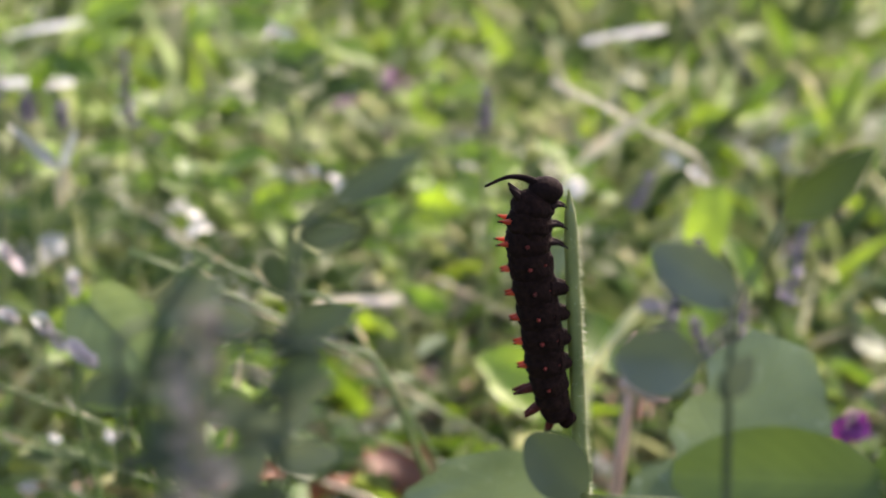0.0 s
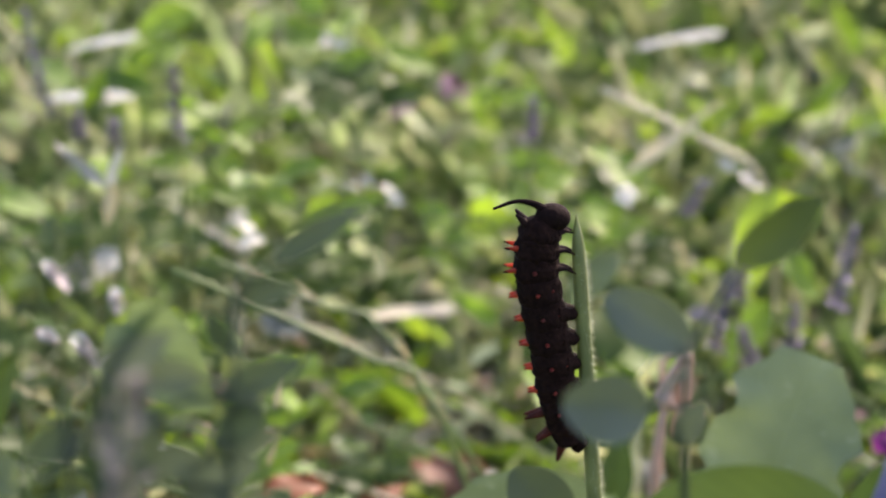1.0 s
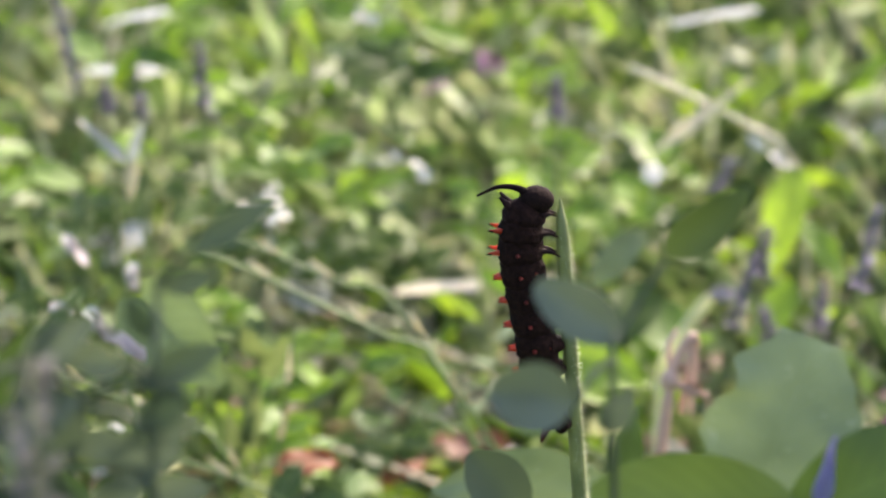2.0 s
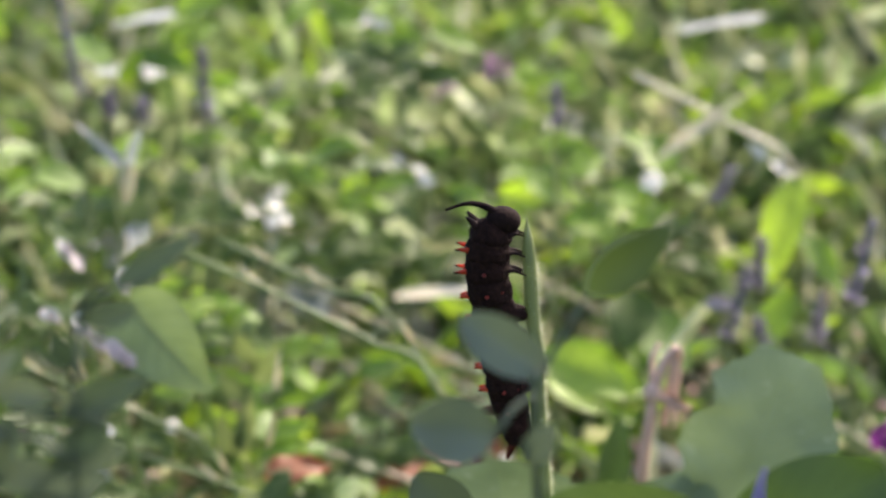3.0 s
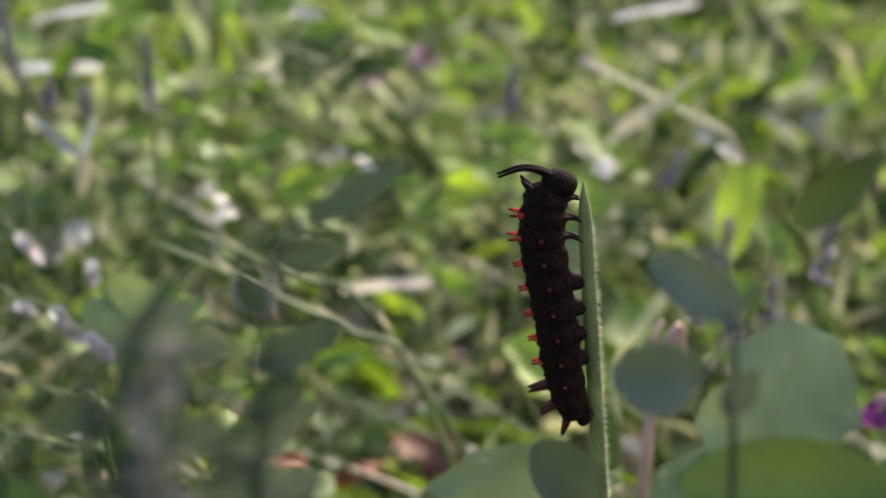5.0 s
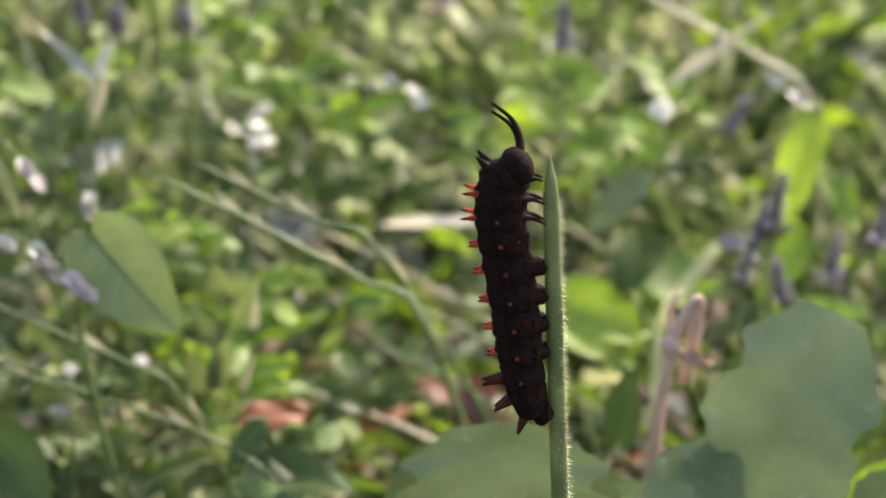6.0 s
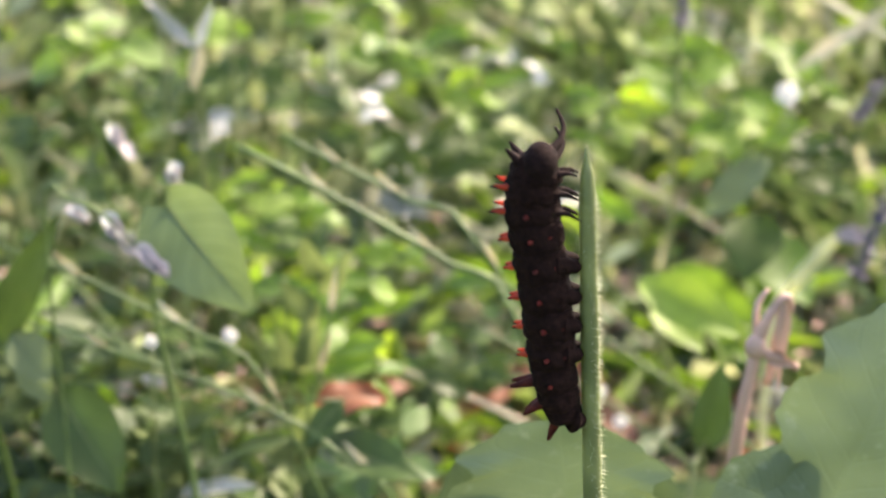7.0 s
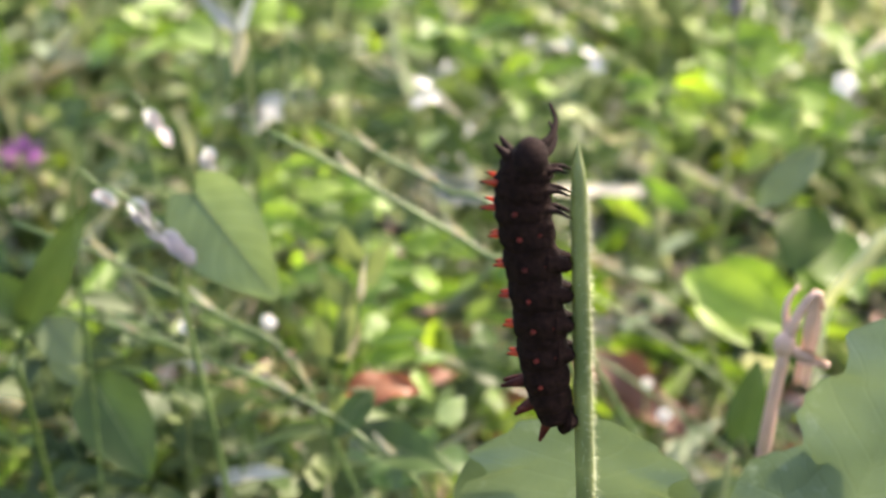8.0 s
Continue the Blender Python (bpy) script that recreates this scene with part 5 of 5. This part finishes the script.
def canopy(x, y):
    """Height of the growth over the ground."""
    h = 0.045 + 0.05 * clump(x, y, 14.0, 2)
    h = h * np.clip(0.55 + (y - 0.25) * 0.6, 0.5, 1.0)
    open_strip = np.exp(-((x - 0.0) / 0.12) ** 2 - ((y - 0.46) / 0.15) ** 2)
    return h * (1 - 0.62 * open_strip) + 0.035 * np.clip(y - 1.3, 0, 1.5) + 0.04 * np.exp(-((x + 0.2) / 0.09) ** 2 - ((y - 0.35) / 0.10) ** 2)


def build_fields():
    rng = np.random.default_rng(7)
    ov = [template("ovate", 3, 0.25, 0.15), template("ovate", 3, 0.4, 0.35), template("blade", 3, 0.35, 0.3)]
    bl = [template("blade", 3, 0.3, 0.3), template("blade", 3, 0.2, 0.7), template("blade", 3, 0.3, 0.05)]
    far = [template("ovate", 2, 0.25, 0.15), template("ovate", 2, 0.4, 0.35), template("blade", 3, 0.3, 0.3)]

    def leaves(name, label, material, n, y0, y1, extra, power, size, ratio, seed, shapes, low=0.1):
        x, y = spots(rng, n, y0, y1, extra, power)
        keep = rng.random(n) < np.clip(clump(x, y, 13.0, seed) * 2.2 - 0.5, 0.05, 1)
        x, y = x[keep], y[keep]
        n = len(x)
        z = canopy(x, y) * (low + (1 - low) * rng.random(n) ** 0.7)
        a = rng.random(n) * 6.283
        tilt = rng.normal(0.1, 0.45, n)
        ways = np.stack([np.cos(a) * np.cos(tilt), np.sin(a) * np.cos(tilt), np.sin(tilt)], 1)
        ups = np.stack([rng.normal(0.1, 0.5, n), rng.normal(-0.1, 0.5, n), np.ones(n)], 1)
        L = size * np.minimum(rng.lognormal(0, 0.35, n), 1.6)
        field(name, label, "plants", material, shapes, np.stack([x, y, z], 1), ways, ups, L, L * ratio * (0.8 + 0.4 * rng.random(n)))

    leaves("meadow_leaves", "dense small green leaves of meadow weeds", M_LEAF, 12000, 0.10, 1.9, 0.30, 1.15, 0.037, 0.165, 11, ov)
    leaves("bright_leaves", "leaves of meadow weeds, sunlight put into their yellow-green", M_BROAD, 9000, 0.25, 2.4, 0.30, 1.1, 0.049, 0.155, 12, ov, 0.4)
    leaves("bluish_leaves", "bluish-green leaves of meadow weeds", M_BLUISH, 6500, 0.20, 2.4, 0.30, 1.1, 0.050, 0.13, 13, ov, 0.3)
    leaves("far_leaves", "leaves of the distant meadow, haze and sunlight in their pale green", M_FAR_HAZED, 24000, 1.1, 3.1, 0.45, 1.2, 0.060, 0.16, 14, far)
    leaves("far_bright_leaves", "yellow-green leaves of the distant meadow, sunlight in their colour", M_BROAD, 8500, 1.1, 3.1, 0.45, 1.2, 0.075, 0.17, 15, far, 0.4)
    leaves("far_pale_leaves", "pale leaves of the distant meadow standing in for white glints", M_PALE, 6000, 0.9, 3.1, 0.45, 1.2, 0.044, 0.17, 19, far, 0.6)
    leaves("front_leaves", "low green leaves under the camera", M_LEAF, 9000, -1.2, 0.15, 0.5, 1.0, 0.018, 0.4, 16, ov)
    leaves("leaf_litter", "dry brown leaf litter on the soil", M_LITTER, 12000, 0.05, 2.4, 0.3, 1.2, 0.013, 0.4, 17, ov, 0.25)
    leaves("pale_litter", "pale dry scraps among the green", M_PALE, 9000, 0.15, 2.6, 0.3, 1.1, 0.020, 0.17, 18, ov, 0.5)

    # pale flat grass blades, added to lighten the shadowed open strip
    n = 2600
    x, y = rng.normal(-0.05, 0.10, n), rng.normal(0.68, 0.12, n)
    a = rng.normal(0.2, 0.9, n)
    ways = np.stack([np.cos(a), np.sin(a), rng.normal(0.05, 0.15, n)], 1)
    ups = np.stack([rng.normal(0, 0.3, n), rng.normal(0.1, 0.3, n), np.ones(n)], 1)
    field("flattened_grass", "pale flat grass blades added to lighten an open patch", "grass", M_PALE, bl, np.stack([x, y, canopy(x, y) * rng.uniform(0.5, 1.05, n)], 1), ways, ups, rng.uniform(0.015, 0.045, n), rng.uniform(0.0018, 0.0045, n))

    # growth further off, with sunlight and haze put into a paler colour
    n = 700
    x, y = rng.normal(-0.165, 0.12, n), rng.normal(0.90, 0.17, n)
    a = rng.random(n) * 6.283
    ways = np.stack([np.cos(a), np.sin(a), rng.normal(0.1, 0.4, n)], 1)
    ups = np.stack([rng.normal(0.1, 0.4, n), rng.normal(0.2, 0.4, n), np.ones(n)], 1)
    L = rng.uniform(0.022, 0.046, n)
    field("pale_growth", "leaves in the further meadow, sunlight and haze in their pale colour", "plants", M_FAR_HAZED, ov, np.stack([x, y, canopy(x, y) * rng.uniform(0.6, 1.35, n)], 1), ways, ups, L, L * 0.26)

    n = 2400
    x, y = rng.normal(0.03, 0.10, n), rng.normal(0.50, 0.11, n)
    a = rng.random(n) * 6.283
    ways = np.stack([np.cos(a), np.sin(a), rng.normal(0.1, 0.3, n)], 1)
    ups = np.stack([rng.normal(0, 0.4, n), rng.normal(-0.2, 0.4, n), np.ones(n)], 1)
    L = rng.uniform(0.006, 0.016, n)
    field("withered_scraps", "pinkish-tan withered scraps between the low leaves", "dead leaves", M_MAUVE, ov, np.stack([x, y, canopy(x, y) * rng.uniform(0.5, 1.1, n)], 1), ways, ups, L, L * 0.45)

    # fallen leaves on the bare soil of the open strip
    n = 420
    x, y = rng.normal(-0.01, 0.065, n), rng.normal(0.475, 0.035, n)
    a = rng.random(n) * 6.283
    ways = np.stack([np.cos(a), np.sin(a), rng.normal(0.15, 0.3, n)], 1)
    ups = np.stack([rng.normal(0, 0.5, n), rng.normal(-0.3, 0.4, n), np.ones(n)], 1)
    L = rng.uniform(0.010, 0.026, n)
    field("fallen_leaves", "curled orange-brown fallen leaves on bare soil", "dead leaves", M_DEAD, ov, np.stack([x, y, canopy(x, y) * rng.uniform(0.3, 1.0, n)], 1), ways, ups, L, L * 0.36)

    # vetch: thin curved shoots with paired leaflets
    n, pairs = 2600, 7
    x, y = spots(rng, n, 0.16, 2.6, 0.3, 1.15)
    a = rng.random(n) * 6.283
    rise = rng.uniform(0.25, 1.3, n)
    d = np.stack([np.cos(a) * np.cos(rise), np.sin(a) * np.cos(rise), np.sin(rise)], 1)
    side = np.stack([-np.sin(a), np.cos(a), 0 * a], 1)
    L = canopy(x, y) * rng.uniform(0.7, 1.5, n)
    foot = np.stack([x, y, canopy(x, y) * rng.uniform(0.0, 0.45, n)], 1)
    up = np.cross(d, side)
    up *= np.sign(up[:, 2:3])
    field("vetch_shoots", "thin green shoots of meadow vetch", "plants", M_STEM, bl, foot, d, up, L * 1.02, np.full(n, 0.0016))
    ps, ws, us, ls = [], [], [], []
    for k in range(pairs):
        u = 0.25 + 0.75 * k / (pairs - 1)
        for sgn in (-1, 1):
            ps.append(foot + d * (L * u)[:, None] - up * (0.25 * L * (u - 0.2) ** 2)[:, None])
            ws.append(d * 0.55 + side * sgn + rng.normal(0, 0.18, (n, 3)))
            us.append(up + rng.normal(0, 0.3, (n, 3)))
            ls.append(rng.uniform(0.009, 0.017, n))
    ls = np.concatenate(ls)
    field("vetch_leaflets", "paired narrow leaflets of meadow vetch", "plants", M_LEAF, far, np.concatenate(ps), np.concatenate(ws), np.concatenate(us), ls, ls * 0.32)

    n = 30000
    x, y = spots(rng, n, 0.15, 3.2, 0.35, 1.15)
    a = rng.random(n) * 6.283
    lean = rng.uniform(0.2, 1.5, n)
    ways = np.stack([np.cos(a) * np.sin(lean), np.sin(a) * np.sin(lean), np.cos(lean)], 1)
    ups = np.stack([np.cos(a + 3.14), np.sin(a + 3.14), 0.6 + 0 * a], 1)
    L = np.clip(canopy(x, y) * rng.uniform(0.8, 2.3, n), 0.02, np.where(y < 0.42, 0.085, 0.22))
    field("meadow_grass", "bending green and straw-coloured grass blades", "grass", M_GRASS, bl, np.stack([x, y, 0 * x], 1), ways, ups, L, np.minimum((0.0018 + 0.0042 * rng.random(n) ** 2) * np.clip((y + 0.30) / 1.3, 0.4, 1.0), 0.0016 + 0.005 * np.clip(y - 0.35, 0, 1)))
    n = 1500
    x, y = spots(rng, n, 0.2, 2.6, 0.3, 1.1)
    a = rng.random(n) * 6.283
    ways = np.stack([np.cos(a), np.sin(a), rng.normal(0.15, 0.35, n)], 1)
    ups = np.stack([0 * a, 0 * a - 0.3, 1 + 0 * a], 1)
    field("dry_straws", "pale dry straws lying in the growth", "straw", M_STRAW, bl[2:], np.stack([x, y, canopy(x, y) * rng.uniform(0.2, 0.9, n)], 1), ways, ups, rng.uniform(0.03, 0.10, n), rng.uniform(0.0014, 0.0030, n) * np.clip((y + 0.30) / 1.3, 0.45, 1.0))


build_fields()
build_surroundings()


# ---- what moves ----
def motions():
    neck = Vector(cat_head.location)

    def head_row(t, turn, nod=0.0, tilt=0.0, yaw=0.0, dx=0.0, dz=0.0):
        return t, pose(neck.x + dx, neck.y, neck.z + dz, tilt, 0, yaw) @ pose(0, 0, 0, nod, turn, 0)

    walk(cat_head, [head_row(0.0, 0, -14), head_row(0.5, 2, -14), head_row(1.0, 5, -14), head_row(1.5, 3, -14), head_row(2.0, 0, -14), head_row(2.8, 4, -14), head_row(3.5, 8, -12), head_row(4.0, 6, 0),
                    head_row(4.5, 4, 14), head_row(5.0, 4, -4), head_row(5.4, 12, -2), head_row(5.9, 52, -4, -24, -3, -0.0005, 0.0), head_row(6.4, 93, 0, -63, 3, -0.0017, -0.0010),
                    head_row(7.0, 96, 0, -65, 3, -0.0017, -0.0010), head_row(7.5, 93, 0, -63, 3, -0.0017, -0.0010), head_row(8.0, 96, 0, -65, 3, -0.0017, -0.0010)])
    # the front of the body draws together when the head turns up
    for seg, dx, dz in zip(cat_segments, (-0.0006, -0.0005, -0.0003), (-0.0015, -0.0010, -0.0005)):
        o = Vector(seg.location)
        drawn = pose(o.x + dx, o.y, o.z + dz)
        walk(seg, [(0.0, pose(*o)), (5.3, pose(*o)), (5.9, pose(o.x + dx / 2, o.y, o.z + dz / 2)), (6.4, drawn), (8.0, drawn)])
    # sprigs before the lens bend away as the camera comes closer
    for ob, side in zip(near_plants, (30, -22, -22, 26, 28)):
        o = Vector(ob.location)
        walk(ob, [(0.0, pose(*o)), (2.0, pose(*o)), (5.2, pose(*o)), (5.75, pose(*o, 0, side * 0.6, 0)), (6.2, pose(*o, 0, side, 0)), (8.0, pose(*o, 0, side, 0))])


motions()
